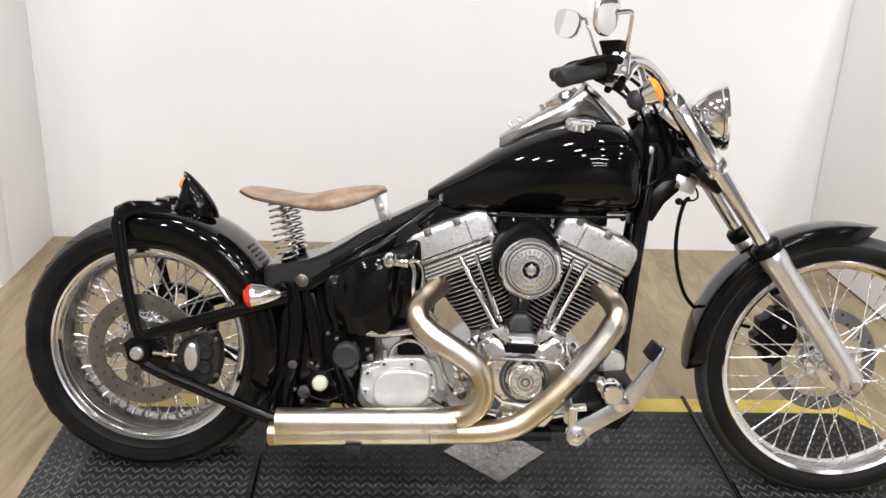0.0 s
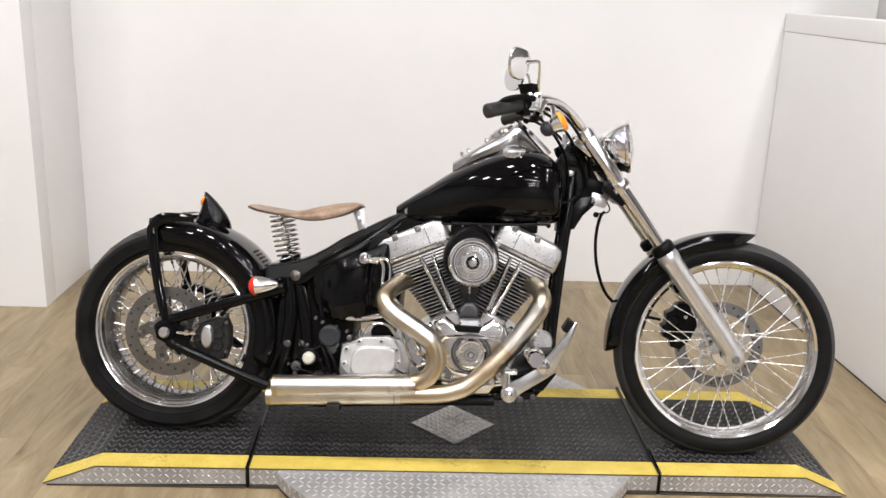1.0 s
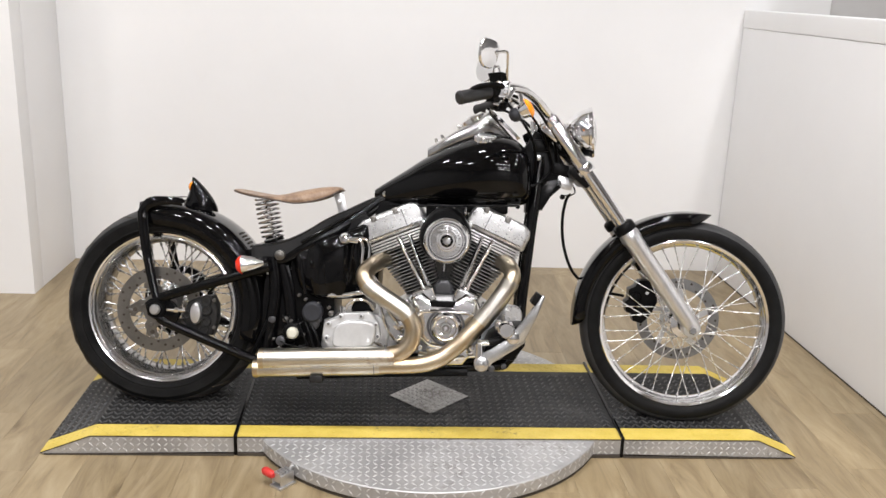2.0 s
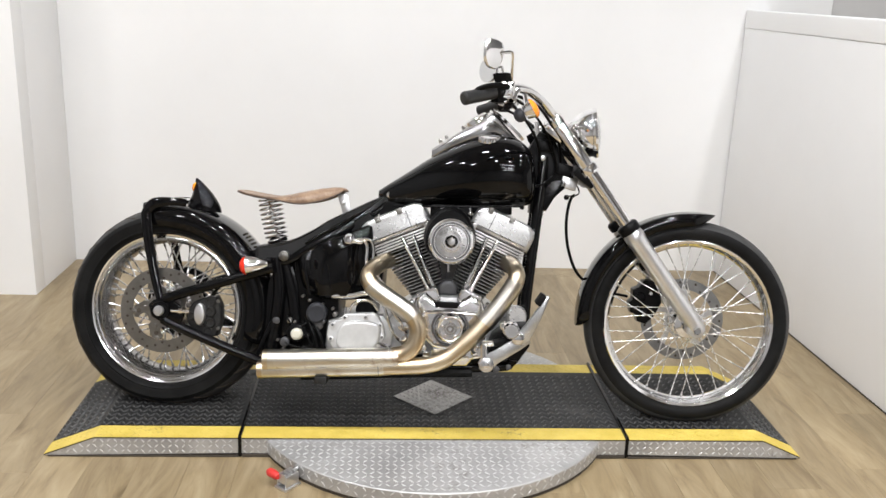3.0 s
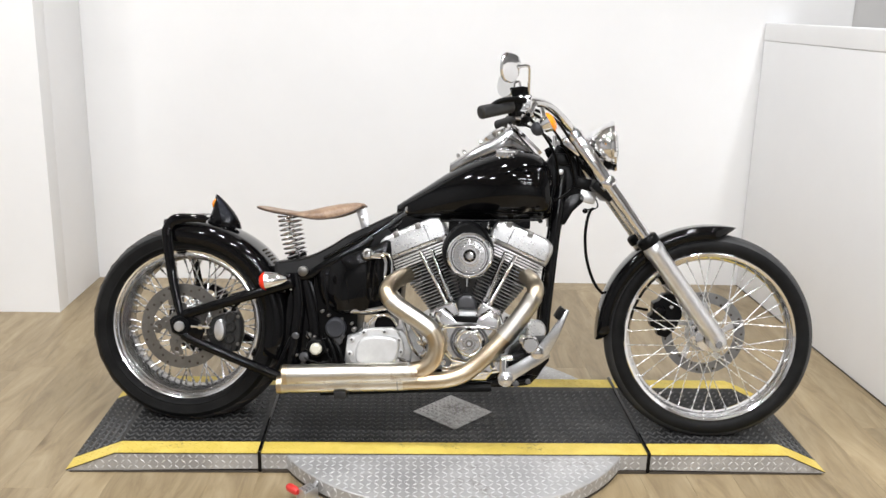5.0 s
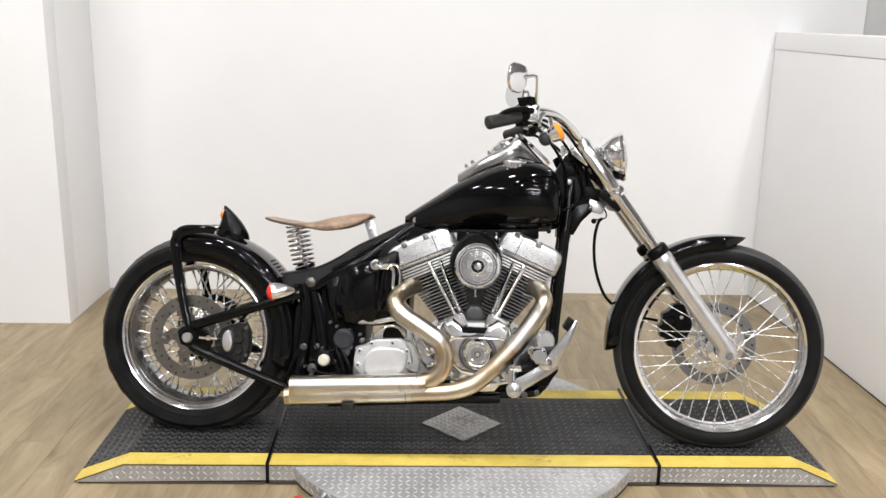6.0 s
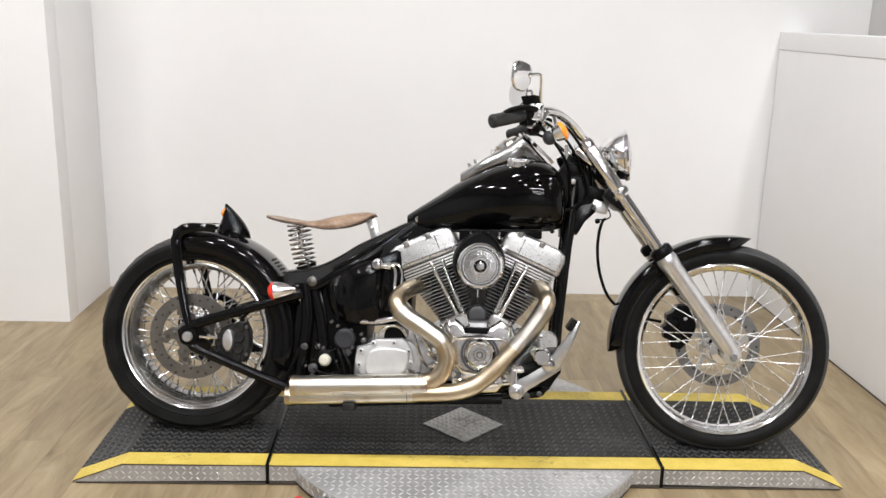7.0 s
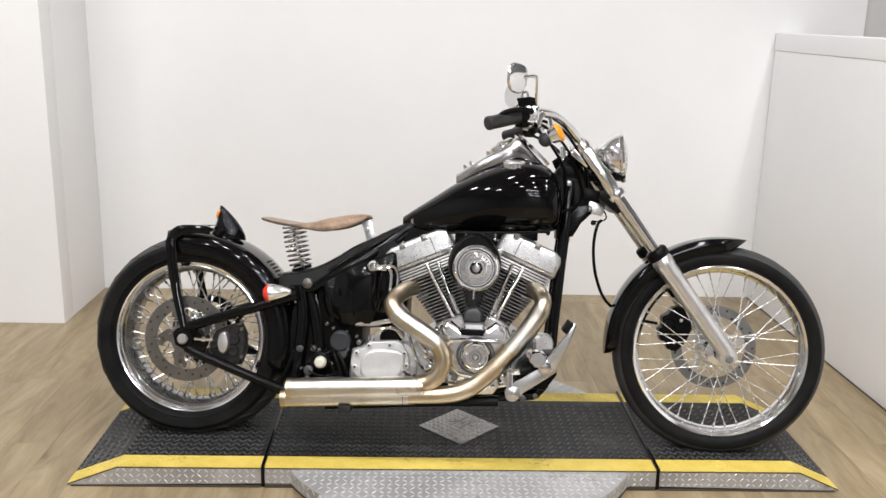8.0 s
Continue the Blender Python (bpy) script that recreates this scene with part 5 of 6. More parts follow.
for k in range(5):
    a = 2 * math.pi * k / 5 + 0.9
    part("cover_screw", disc(AX + 0.0655 * math.cos(a), -0.252, AZ + 0.0655 * math.sin(a), 0.0042, 0.006, 0.001, 12), M_CHROME, cov)

# ---- gearbox and the black things behind the engine ----
part("gearbox", prism([(-0.13, 0.19), (0.09, 0.19), (0.10, 0.29), (0.06, 0.33), (-0.05, 0.325), (-0.12, 0.30)], -0.13, 0.13, 0.012, 3), M_CASE, bike, "cast alloy gearbox case")
cv = [(-0.118, 0.262), (-0.112, 0.296), (-0.092, 0.308), (-0.070, 0.314), (-0.052, 0.332), (0.030, 0.338), (0.048, 0.326), (0.066, 0.295), (0.072, 0.262), (0.058, 0.228), (0.024, 0.206), (-0.058, 0.202), (-0.098, 0.218), (-0.114, 0.240)]
M_COVER = worn(material("bead_blasted_cover", (0.7, 0.7, 0.7), 0.4, 0.45), (0.56, 0.56, 0.56), (0.68, 0.68, 0.675), 20, (0.3, 0.45), 0.06, 320)
gcov = part("gearbox_cover", prism(cv, -0.166, -0.128, 0.007, 3), M_COVER, bike, "cast alloy clutch release cover")
pad = []
for k in range(36):
    a = 2 * math.pi * k / 36
    c, q = math.cos(a), math.sin(a)
    pad.append((-0.013 + 0.070 * math.copysign(abs(c) ** 0.62, c) + 0.012 * q, 0.263 + 0.050 * math.copysign(abs(q) ** 0.72, q)))
part("cover_face", prism(pad, -0.184, -0.163, 0.011, 4), M_COVER, gcov)
for bx, bz, by in ((-0.103, 0.25, -0.165), (-0.059, 0.321, -0.165), (0.008, 0.325, -0.165), (0.063, 0.262, -0.165), (-0.048, 0.211, -0.165), (0.012, 0.214, -0.165), (-0.098, 0.296, -0.165), (0.056, 0.30, -0.165)):
    cb = part("cover_bolt", disc(bx, by, bz, 0.0085, 0.010, 0.002, 20), M_COVER, gcov)
    part("bolt_socket", lathe([(0, 0.0), (0.0046, 0.0), (0.0046, 0.0006), (0, 0.0006)], (bx, by - 0.010, bz), (0, -1, 0), 6), M_BLACKCHROME, cb, "dark hex socket")
part("starter", lathe([(0, 0.10), (0.03, 0.10), (0.036, 0.092), (0.037, 0.0), (0, 0)], (0.002, 0.0, 0.336), (0, -1, 0), 32), M_SATIN, bike, "black starter motor end")
part("starter_strap", tube([(-0.047, -0.15, 0.325), (-0.043, -0.15, 0.35), (-0.026, -0.15, 0.370), (0.0, -0.15, 0.377), (0.026, -0.15, 0.370), (0.046, -0.15, 0.345)], 0.0045, 10, 5), M_CHROME, bike, "chrome arched strap over the starter")
part("oil_tank_pipe", tube([(-0.11, -0.12, 0.382), (-0.05, -0.135, 0.388), (0.0, -0.145, 0.40), (0.05, -0.14, 0.408)], 0.010, 12, 5), M_CHROME, bike, "chrome crossover pipe")
part("cable_fitting", tube([(-0.061, -0.15, 0.325), (-0.060, -0.15, 0.352)], 0.006, 10), M_CHROME, bike, "chrome cable fitting")
part("cable_fitting", tube([(0.045, -0.16, 0.245), (0.085, -0.17, 0.23)], 0.006, 10), M_CHROME, bike, "chrome cable fitting")
part("clutch_cable", tube([(0.085, -0.17, 0.23), (0.13, -0.17, 0.205), (0.2, -0.15, 0.19), (0.35, -0.12, 0.18), (0.5, -0.08, 0.25)], 0.006, 8, 6), M_SATIN, bike, "black clutch cable")


def oil_tank():
    """A deep rounded tank; its top slopes up along the frame rail."""
    rings = []
    for t, g in ((0.0, 0.86), (0.03, 0.95), (0.09, 1.0), (0.3, 1.02), (0.55, 1.02), (0.8, 1.0), (0.92, 0.96), (0.98, 0.88), (1.0, 0.78)):
        ring = []
        for k in range(56):
            a = 2 * math.pi * k / 56
            c, q = math.cos(a), math.sin(a)
            x = -0.103 + 0.124 * g * math.copysign(abs(c) ** 0.62, c)
            lo, hi = 0.372 + 0.03 * max(0.0, (-0.15 - x) / 0.07) ** 2, 0.600 + 0.56 * (x + 0.06)
            x += 0.02 * (t - 0.4) if c > 0 else -0.03 * (t - 0.3)
            y = 0.138 * g * math.copysign(abs(q) ** 0.55, q) * (1 - 0.075 * math.cos(3 * math.pi * (x + 0.103) / 0.112))
            ring.append((x, y, lo + (hi - lo) * t))
        rings.append(ring)
    return loft(rings)


ot = part("oil_tank", oil_tank(), M_BLACK, bike, "gloss black oil tank", 60)
# thin ribs added where the oil tank should show upright streaks of reflected light
for x0, x1, z0, z1 in ((-0.135, -0.118, 0.53, 0.41), (-0.078, -0.082, 0.555, 0.43), (-0.028, -0.04, 0.575, 0.46)):
    part("streak_rib", tube([(x0, -0.133, z0), ((x0 + x1) / 2, -0.139, (z0 + z1) / 2), (x1, -0.134, z1)], 0.0055, 10, 4, 0.7), M_BLACK, ot)
part("streak_rib", tube([(-0.20, -0.128, 0.50), (-0.196, -0.132, 0.45), (-0.182, -0.130, 0.385)], 0.006, 10, 4, 0.6), M_FRAME, ot)
part("battery_box", prism([(-0.24, 0.20), (-0.09, 0.20), (-0.09, 0.39), (0.05, 0.40), (0.06, 0.60), (0.0, 0.66), (-0.16, 0.58), (-0.24, 0.50)], -0.098, 0.098, 0.008), M_SATIN, bike, "black battery box behind the engine")
part("front_block", prism([(0.03, 0.60), (0.10, 0.66), (0.16, 0.70), (0.03, 0.70)], -0.06, 0.06, 0.004), M_SATIN, bike, "black bracket under the tank")
M_PALE = material("pale_plastic", (0.62, 0.6, 0.5), 0.35)
part("chassis_plate", prism([(-0.345, 0.16), (-0.335, 0.30), (-0.325, 0.42), (-0.30, 0.47), (-0.245, 0.475), (-0.225, 0.41), (-0.215, 0.30), (-0.205, 0.16)], -0.105, 0.105, 0.01), M_FRAME, bike, "satin black rear chassis plate")
part("pivot_arm", tube([(-0.33, -0.108, 0.165), (-0.315, -0.11, 0.25), (-0.30, -0.112, 0.36), (-0.285, -0.112, 0.46)], 0.014, 12, 4, 0.25), M_FRAME, bike, "black frame casting")
part("pivot_arm", tube([(-0.235, -0.105, 0.19), (-0.232, -0.106, 0.30), (-0.25, -0.106, 0.40), (-0.275, -0.106, 0.48)], 0.018, 12, 4, 0.3), M_FRAME, bike, "black frame casting")
part("pivot_cap", lathe([(0, 0.018), (0.012, 0.017), (0.018, 0.012), (0.020, 0.0), (0, 0)], (-0.218, -0.145, 0.256), (0, -1, 0), 24), M_PALE, bike, "pale alloy pivot cap")
part("pivot_boss", disc(-0.222, -0.105, 0.258, 0.03, 0.04, 0.006), M_SATIN, bike, "black pivot boss")
part("master_cylinder", lathe([(0, 0.03), (0.026, 0.03), (0.033, 0.024), (0.034, 0.0), (0, 0)], (-0.156, -0.125, 0.327), (0, -1, 0), 28), M_SEALGREY, bike, "grey plastic cap of a reservoir")
part("dark_bolt", disc(-0.15, -0.12, 0.285, 0.016, 0.02), M_BLACKCHROME, bike, "dark bolt head")
part("dark_bolt", disc(-0.135, -0.12, 0.30, 0.009, 0.026, 0.002, 14), M_BLACKCHROME, bike, "dark bolt head")
part("dark_bolt", disc(-0.29, -0.118, 0.295, 0.012, 0.016), M_BLACKCHROME, bike, "dark bolt head")
part("dark_bolt", disc(-0.26, -0.12, 0.225, 0.016, 0.014), M_BLACKCHROME, bike, "dark bolt head")
for bx, bz, br in ((-0.247, 0.296, 0.008), (-0.229, 0.292, 0.005), (-0.209, 0.276, 0.006), (-0.187, 0.248, 0.006), (-0.177, 0.278, 0.005), (-0.098, 0.322, 0.008), (-0.141, 0.352, 0.006), (-0.106, 0.341, 0.005), (-0.183, 0.365, 0.005), (-0.205, 0.378, 0.005), (-0.265, 0.20, 0.006), (-0.20, 0.205, 0.005), (-0.285, 0.23, 0.005)):
    part("small_bolt", add(disc(bx, -0.105, bz, br * 1.05, 0.024, 0.001, 16), bolt(bx, -0.128, bz, br * 0.7, 0.005)), M_STEEL, bike, "small steel bolt")
for pts in ([(-0.255, -0.13, 0.31), (-0.24, -0.138, 0.29), (-0.21, -0.14, 0.282), (-0.18, -0.135, 0.295)], [(-0.27, -0.128, 0.23), (-0.235, -0.138, 0.215), (-0.195, -0.138, 0.21), (-0.16, -0.13, 0.225)], [(-0.205, -0.135, 0.30), (-0.185, -0.14, 0.25), (-0.165, -0.14, 0.21), (-0.15, -0.13, 0.18)]):
    part("wire", tube(pts, 0.0032, 6, 5), M_SATIN, bike, "thin black wire")
for pts in ([(-0.30, -0.125, 0.30), (-0.325, -0.13, 0.24), (-0.345, -0.13, 0.19), (-0.36, -0.12, 0.15)], [(-0.19, -0.13, 0.31), (-0.165, -0.14, 0.26), (-0.15, -0.14, 0.21), (-0.12, -0.13, 0.18)], [(-0.17, -0.13, 0.30), (-0.14, -0.145, 0.25), (-0.12, -0.14, 0.2), (-0.08, -0.13, 0.17)]):
    part("oil_hose", tube(pts, 0.006, 8, 6), M_SATIN, bike, "black rubber hose")
part("oil_sender", add(lathe([(0, 0.028), (0.012, 0.026), (0.02, 0.016), (0.022, 0), (0, 0)], (-0.058, -0.145, 0.572), (0, -1, 0), 20), tube([(-0.046, -0.16, 0.570), (-0.012, -0.16, 0.567)], 0.009, 12)), M_CHROME, bike, "chrome oil filler fitting")
for k, dx in enumerate((0.0, 0.022)):
    part("oil_line", tube([(-0.03 + dx, -0.162, 0.574 + 0.004 * k), (-0.008 + dx, -0.162, 0.573), (0.004 + dx, -0.164, 0.548), (0.003 + dx, -0.166, 0.50), (0.014 + dx, -0.166, 0.465), (0.04 + dx, -0.15, 0.43)], 0.0052, 10, 6), M_CHROME, bike, "chrome oil line")
for pts in ([(0.07, -0.14, 0.40), (0.09, -0.15, 0.35), (0.12, -0.15, 0.31), (0.14, -0.14, 0.27)], [(0.055, -0.14, 0.385), (0.075, -0.15, 0.33), (0.10, -0.15, 0.27), (0.13, -0.14, 0.24)]):
    part("oil_line", tube(pts, 0.006, 10, 6), M_CHROME, bike, "chrome oil line")
part("engine_plug", disc(0.13, -0.12, 0.30, 0.02, 0.03), M_CHROME, bike, "chrome engine plug")
part("engine_plug", disc(0.135, -0.12, 0.25, 0.016, 0.034), M_CHROME, bike, "chrome engine plug")

# ---- exhaust ----
rp = [(0.095, -0.02, 0.507), (0.066, -0.085, 0.505), (0.033, -0.172, 0.489), (0.018, -0.223, 0.463), (0.036, -0.24, 0.432), (0.08, -0.245, 0.402), (0.128, -0.245, 0.372), (0.165, -0.245, 0.343), (0.182, -0.245, 0.30), (0.172, -0.245, 0.255), (0.143, -0.242, 0.226), (0.105, -0.238, 0.215)]
ex1 = part("rear_exhaust", tube(rp, 0.0275, 24, 6, cap=False), M_HEADER, bike, "bronze-tinted stainless rear exhaust pipe")
fp = [(0.440, -0.02, 0.517), (0.461, -0.085, 0.516), (0.481, -0.172, 0.503), (0.486, -0.218, 0.478), (0.468, -0.225, 0.438), (0.432, -0.23, 0.384), (0.392, -0.235, 0.330), (0.345, -0.24, 0.278), (0.30, -0.242, 0.235), (0.262, -0.244, 0.208), (0.20, -0.242, 0.189), (0.08, -0.236, 0.178)]
ex2 = part("front_exhaust", tube(fp, 0.0268, 24, 6, cap=False), M_HEADER, bike, "bronze-tinted stainless front exhaust pipe")


part("heat_shield", tube(smooth_path(rp, 6)[23:43], 0.0300, 24), M_SHIELD, ex1, "straw-coloured heat shield")
part("heat_shield", tube(smooth_path(fp, 6)[20:37], 0.0292, 24), M_SHIELD, ex2, "straw-coloured heat shield")


def muffler(x0, z0, x1, z1, r, y):
    a, b = Vector((x0, y, z0)), Vector((x1, y, z1))
    ax = (b - a).normalized()
    ln = (b - a).length
    return lathe([(r * 0.86, 0.004), (r * 0.86, -0.0), (r * 1.0, -0.001), (r, 0.012), (r * 1.03, 0.013), (r * 1.03, 0.018), (r, 0.019), (r, ln * 0.93), (r * 0.97, ln * 0.97), (r * 0.9, ln), (r * 0.8, ln), (r * 0.8, ln * 0.5), (r * 0.8, 0.02)], a, ax, 36, True)


part("muffler", muffler(-0.303, 0.184, 0.125, 0.210, 0.033, -0.240), M_PIPE, ex1, "stainless muffler with brown heat stains")
part("muffler", muffler(-0.322, 0.151, 0.10, 0.178, 0.0285, -0.232), M_PIPE, ex2, "stainless muffler with brown heat stains")
for cpt, ax, r, par in (((0.098, -0.238, 0.2145), (1, 0, 0.06), 0.0334, ex1), ((0.062, -0.236, 0.176), (1, 0, 0.07), 0.0292, ex2)):
    part("pipe_seam", lathe([(r * 0.9, -0.0011), (r, -0.0011), (r, 0.0011), (r * 0.9, 0.0011)], cpt, ax, 30, True), M_DISC, par, "dark seam")
part("muffler_bracket", box(-0.138, -0.100, -0.264, -0.12, 0.120, 0.143, 0.003), M_CALIPER, bike, "black muffler bracket")
for px, py, pz in ((0.091, -0.03, 0.507), (0.443, -0.03, 0.517)):
    part("exhaust_flange", lathe([(0.02, -0.01), (0.038, -0.01), (0.038, 0.006), (0.02, 0.006)], (px, py, pz), (0, -1, 0), 24, True), M_CHROME, bike, "chrome exhaust flange")
part("lower_rail", tube([(-0.2, -0.14, 0.118), (0.1, -0.14, 0.14), (0.36, -0.14, 0.155)], 0.016, 10, 4), M_SATIN, bike, "black lower frame rail")

part("muffler_tip", lathe([(0.0300, 0.0), (0.0342, 0.0), (0.0342, 0.016), (0.0300, 0.016)], (-0.3035, -0.240, 0.18396), (1, 0, 0.06), 36, True), M_HEADER, ex1, "brown heat-stained tip")
part("muffler_tip", lathe([(0.0262, 0.0), (0.0296, 0.0), (0.0296, 0.016), (0.0262, 0.016)], (-0.3225, -0.232, 0.15096), (1, 0, 0.064), 36, True), M_HEADER, ex2, "brown heat-stained tip")

# ---- forward foot control ----
M_PEDAL = worn(material("worn_pedal_alloy", (0.5, 0.5, 0.51), 0.24, 0.95), (0.56, 0.57, 0.58), (0.72, 0.73, 0.74), 18, (0.16, 0.32), 0.05, 160)
fcx = part("foot_control", prism([(0.377, 0.205), (0.385, 0.192), (0.403, 0.188), (0.420, 0.197), (0.435, 0.215), (0.505, 0.262), (0.535, 0.285), (0.525, 0.315), (0.495, 0.305), (0.425, 0.258), (0.385, 0.235)], -0.292, -0.278, 0.004), M_PEDAL, bike, "alloy brake pedal arm")
part("pedal_boss", disc(0.400, -0.275, 0.210, 0.024, 0.026, 0.007), M_PEDAL, fcx)
part("pedal_bolt", bolt(0.400, -0.3, 0.210, 0.01, 0.006), M_CHROME, fcx)
part("pivot_tube", tube([(0.388, -0.275, 0.245), (0.40, -0.10, 0.245)], 0.017, 16), M_PEDAL, fcx)
part("pedal_blade", prism([(0.478, 0.300), (0.505, 0.278), (0.528, 0.293), (0.560, 0.360), (0.585, 0.432), (0.576, 0.438), (0.555, 0.405), (0.515, 0.345)], -0.315, -0.296, 0.004), M_PEDAL, fcx, "broad alloy pedal blade")
part("pedal_link", add(tube([(0.392, -0.283, 0.225), (0.391, -0.283, 0.272)], 0.011, 14), tube([(0.385, -0.283, 0.272), (0.42, -0.283, 0.277)], 0.010, 14)), M_CHROME, fcx, "chrome pedal link")
part("link_boot", tube([(0.418, -0.28, 0.277), (0.455, -0.275, 0.286)], 0.012, 12), M_RUBBER, fcx, "black rubber boot")
part("pedal_pad", moved(box(-0.019, 0.019, -0.03, 0.03, -0.009, 0.009, 0.004), Matrix.Translation((0.557, -0.30, 0.424)) @ pose(0, 0, 0, 0, -58, 0)), M_RUBBER, fcx, "black rubber pedal pad")
part("foot_peg", add(lathe([(0, 0.06), (0.02, 0.06), (0.026, 0.05), (0.026, 0.01), (0.02, 0), (0, 0)], (0.47, -0.285, 0.327), (0, -1, 0), 24), disc(0.492, -0.29, 0.302, 0.02, 0.04, 0.005, 20), disc(0.45, -0.27, 0.335, 0.013, 0.05, 0.004, 18)), M_CHROME, bike, "chrome foot peg knuckle")
part("peg_mount", add(tube([(0.44, -0.10, 0.27), (0.475, -0.27, 0.315)], 0.024, 14), prism([(0.40, 0.23), (0.50, 0.22), (0.535, 0.27), (0.53, 0.33), (0.47, 0.33), (0.42, 0.29)], -0.27, -0.10, 0.008)), M_SATIN, bike, "black foot control bracket")
part("dark_bolt", disc(0.432, -0.28, 0.196, 0.010, 0.01, 0.002, 12), M_BLACKCHROME, bike, "dark bolt head")
part("dark_bolt", disc(0.47, -0.28, 0.205, 0.008, 0.012, 0.002, 12), M_BLACKCHROME, bike, "dark bolt head")

# ---- handlebar, controls, mirrors ----
before = set(bike.children)
bar = [UN @ Vector(p) for p in ((0.30, -0.415, 1.024), (0.37, -0.365, 1.045), (0.43, -0.31, 1.064), (0.482, -0.24, 1.063), (0.531, -0.17, 1.038), (0.575, -0.12, 0.998))] + [Vector((0.597, -0.06, 0.992)), Vector((0.6, 0, 0.992))]
full = [tuple(p) for p in bar] + [(p.x + 0.105 * max(0.0, -p.y - 0.06), -p.y, p.z) for p in bar[-2::-1]]
M_GRIP = worn(material("grip_rubber", (0.02, 0.02, 0.02), 0.45), (0.013, 0.013, 0.0135), (0.022, 0.022, 0.022), 40, (0.38, 0.52), 0.1, 200)
hb = part("handlebar", tube(full, 0.0142, 14, 6), M_CHROME, bike, "chrome pulled-back handlebar")


MIRROR_SHIFT = {-1: Vector((-0.002, -0.03, -0.010)), 1: Vector((-0.052, -0.03, 0.016))}


def sided(p, s):
    """A near-side place, or its mirror image on the far side."""
    v = UN @ Vector(p)
    return Vector((v.x + (0.105 * max(0.0, -v.y - 0.06) if s > 0 else 0.0), v.y * -s, v.z))


for s in (-1, 1):
    part("riser", tube([(0.605, 0.05 * s, 0.955), (0.598, 0.05 * s, 0.998)], 0.019, 16), M_CHROME, hb, "chrome bar riser")
    a, b = sided((0.285, -0.425, 1.019), s), sided((0.372, -0.360, 1.045), s)
    d_ = (b - a).normalized()
    g = part("grip", lathe([(0, -0.004), (0.014, -0.004), (0.0195, 0.0), (0.0208, 0.006), (0.0198, 0.014), (0.0198, 0.108), (0.020, 0.112), (0.022, 0.118), (0.022, 0.126), (0.0, 0.126)], a, b - a, 24), M_GRIP, hb, "dark rubber grip")
    sw = part("switch_housing", tube([(*(b + d_ * 0.0), 0.022), (*(b + d_ * 0.005), 0.026), (*(b + d_ * 0.035), 0.026), (*(b + d_ * 0.042), 0.02)], 0.026, 18), M_SATIN, hb, "black switch housing")
    part("switch_box", moved(box(-0.016, 0.016, -0.016, 0.016, -0.022, 0.0, 0.005), Matrix.Translation(b + d_ * 0.018 + Vector((0, 0, -0.012))) @ pose(0, 0, 0, 0, 0, 42 * s)), M_SATIN, sw)
    c = b + d_ * 0.055 + Vector((0.0, 0.016 * s, 0.0))
    part("lever_clamp", add(moved(box(-0.02, 0.02, -0.022, 0.022, -0.026, 0.024, 0.008, 3), Matrix.Translation(c)), lathe([(0, 0.012), (0.006, 0.012), (0.008, 0.008), (0.009, 0), (0, 0)], c + Vector((0.006, 0.018 * s, -0.012)), (0, s, 0), 6), moved(box(-0.008, 0.008, -0.012, 0.012, -0.02, 0.02, 0.003), Matrix.Translation(c + Vector((0.02, 0.006 * s, -0.014))) @ pose(0, 0, 0, 0, 32, 20)), lathe([(0, 0.016), (0.009, 0.015), (0.011, 0), (0, 0)], c + Vector((-0.014, 0.018 * s, 0.012)), (0, s, 0), 14)), M_CHROME, hb, "chrome lever clamp")
    part("clamp_screw", bolt(c.x + 0.012, c.y + (0.024 * s), c.z + 0.012, 0.005, 0.004), M_BLACKCHROME, hb)
    for k, (q, hx, mat_) in enumerate(() if s > 0 else (((0.402, -0.337, 1.016), 0.011, M_CHROME), ((0.384, -0.342, 1.022), 0.009, M_SATIN), ((0.418, -0.33, 1.010), 0.011, M_SATIN), ((0.43, -0.325, 1.03), 0.010, M_CHROME), ((0.396, -0.335, 1.002), 0.007, M_SATIN))):
        part("control_fitting", moved(box(-hx, hx, -hx, hx, -hx * 0.8, hx * 0.8, 0.003), Matrix.Translation(sided(q, s)) @ pose(0, 0, 0, 10 * k, 14, 35 * s)), mat_, hb, "small control fitting")
    lv = [sided(p, s) for p in ((0.425, -0.34, 1.058), (0.408, -0.372, 1.062), (0.378, -0.395, 1.063), (0.348, -0.402, 1.058), (0.328, -0.404, 1.050), (0.318, -0.404, 1.040))]
    part("lever", tube([(*p, r) for p, r in zip(lv, (0.010, 0.009, 0.0085, 0.008, 0.008, 0.009))], 0.008, 10, 5, 0.6), M_SATIN, hb, "black hand lever")
    rc_ = sided((0.398, -0.355, 1.079), s)
    if s > 0:
        rc_ = None
    rc_ and part("reservoir", moved(add(loft([[(-0.016, -0.013, -0.014), (0.016, -0.013, -0.014), (0.016, 0.013, -0.014), (-0.016, 0.013, -0.014)], [(-0.023, -0.018, 0.014), (0.023, -0.018, 0.014), (0.023, 0.018, 0.014), (-0.023, 0.018, 0.014)]]), box(-0.025, 0.025, -0.02, 0.02, 0.0135, 0.022, 0.004)), Matrix.Translation(rc_) @ pose(0, 0, 0, 4 * s, -4, 34 * s)), M_SATIN, hb, "black brake fluid reservoir")
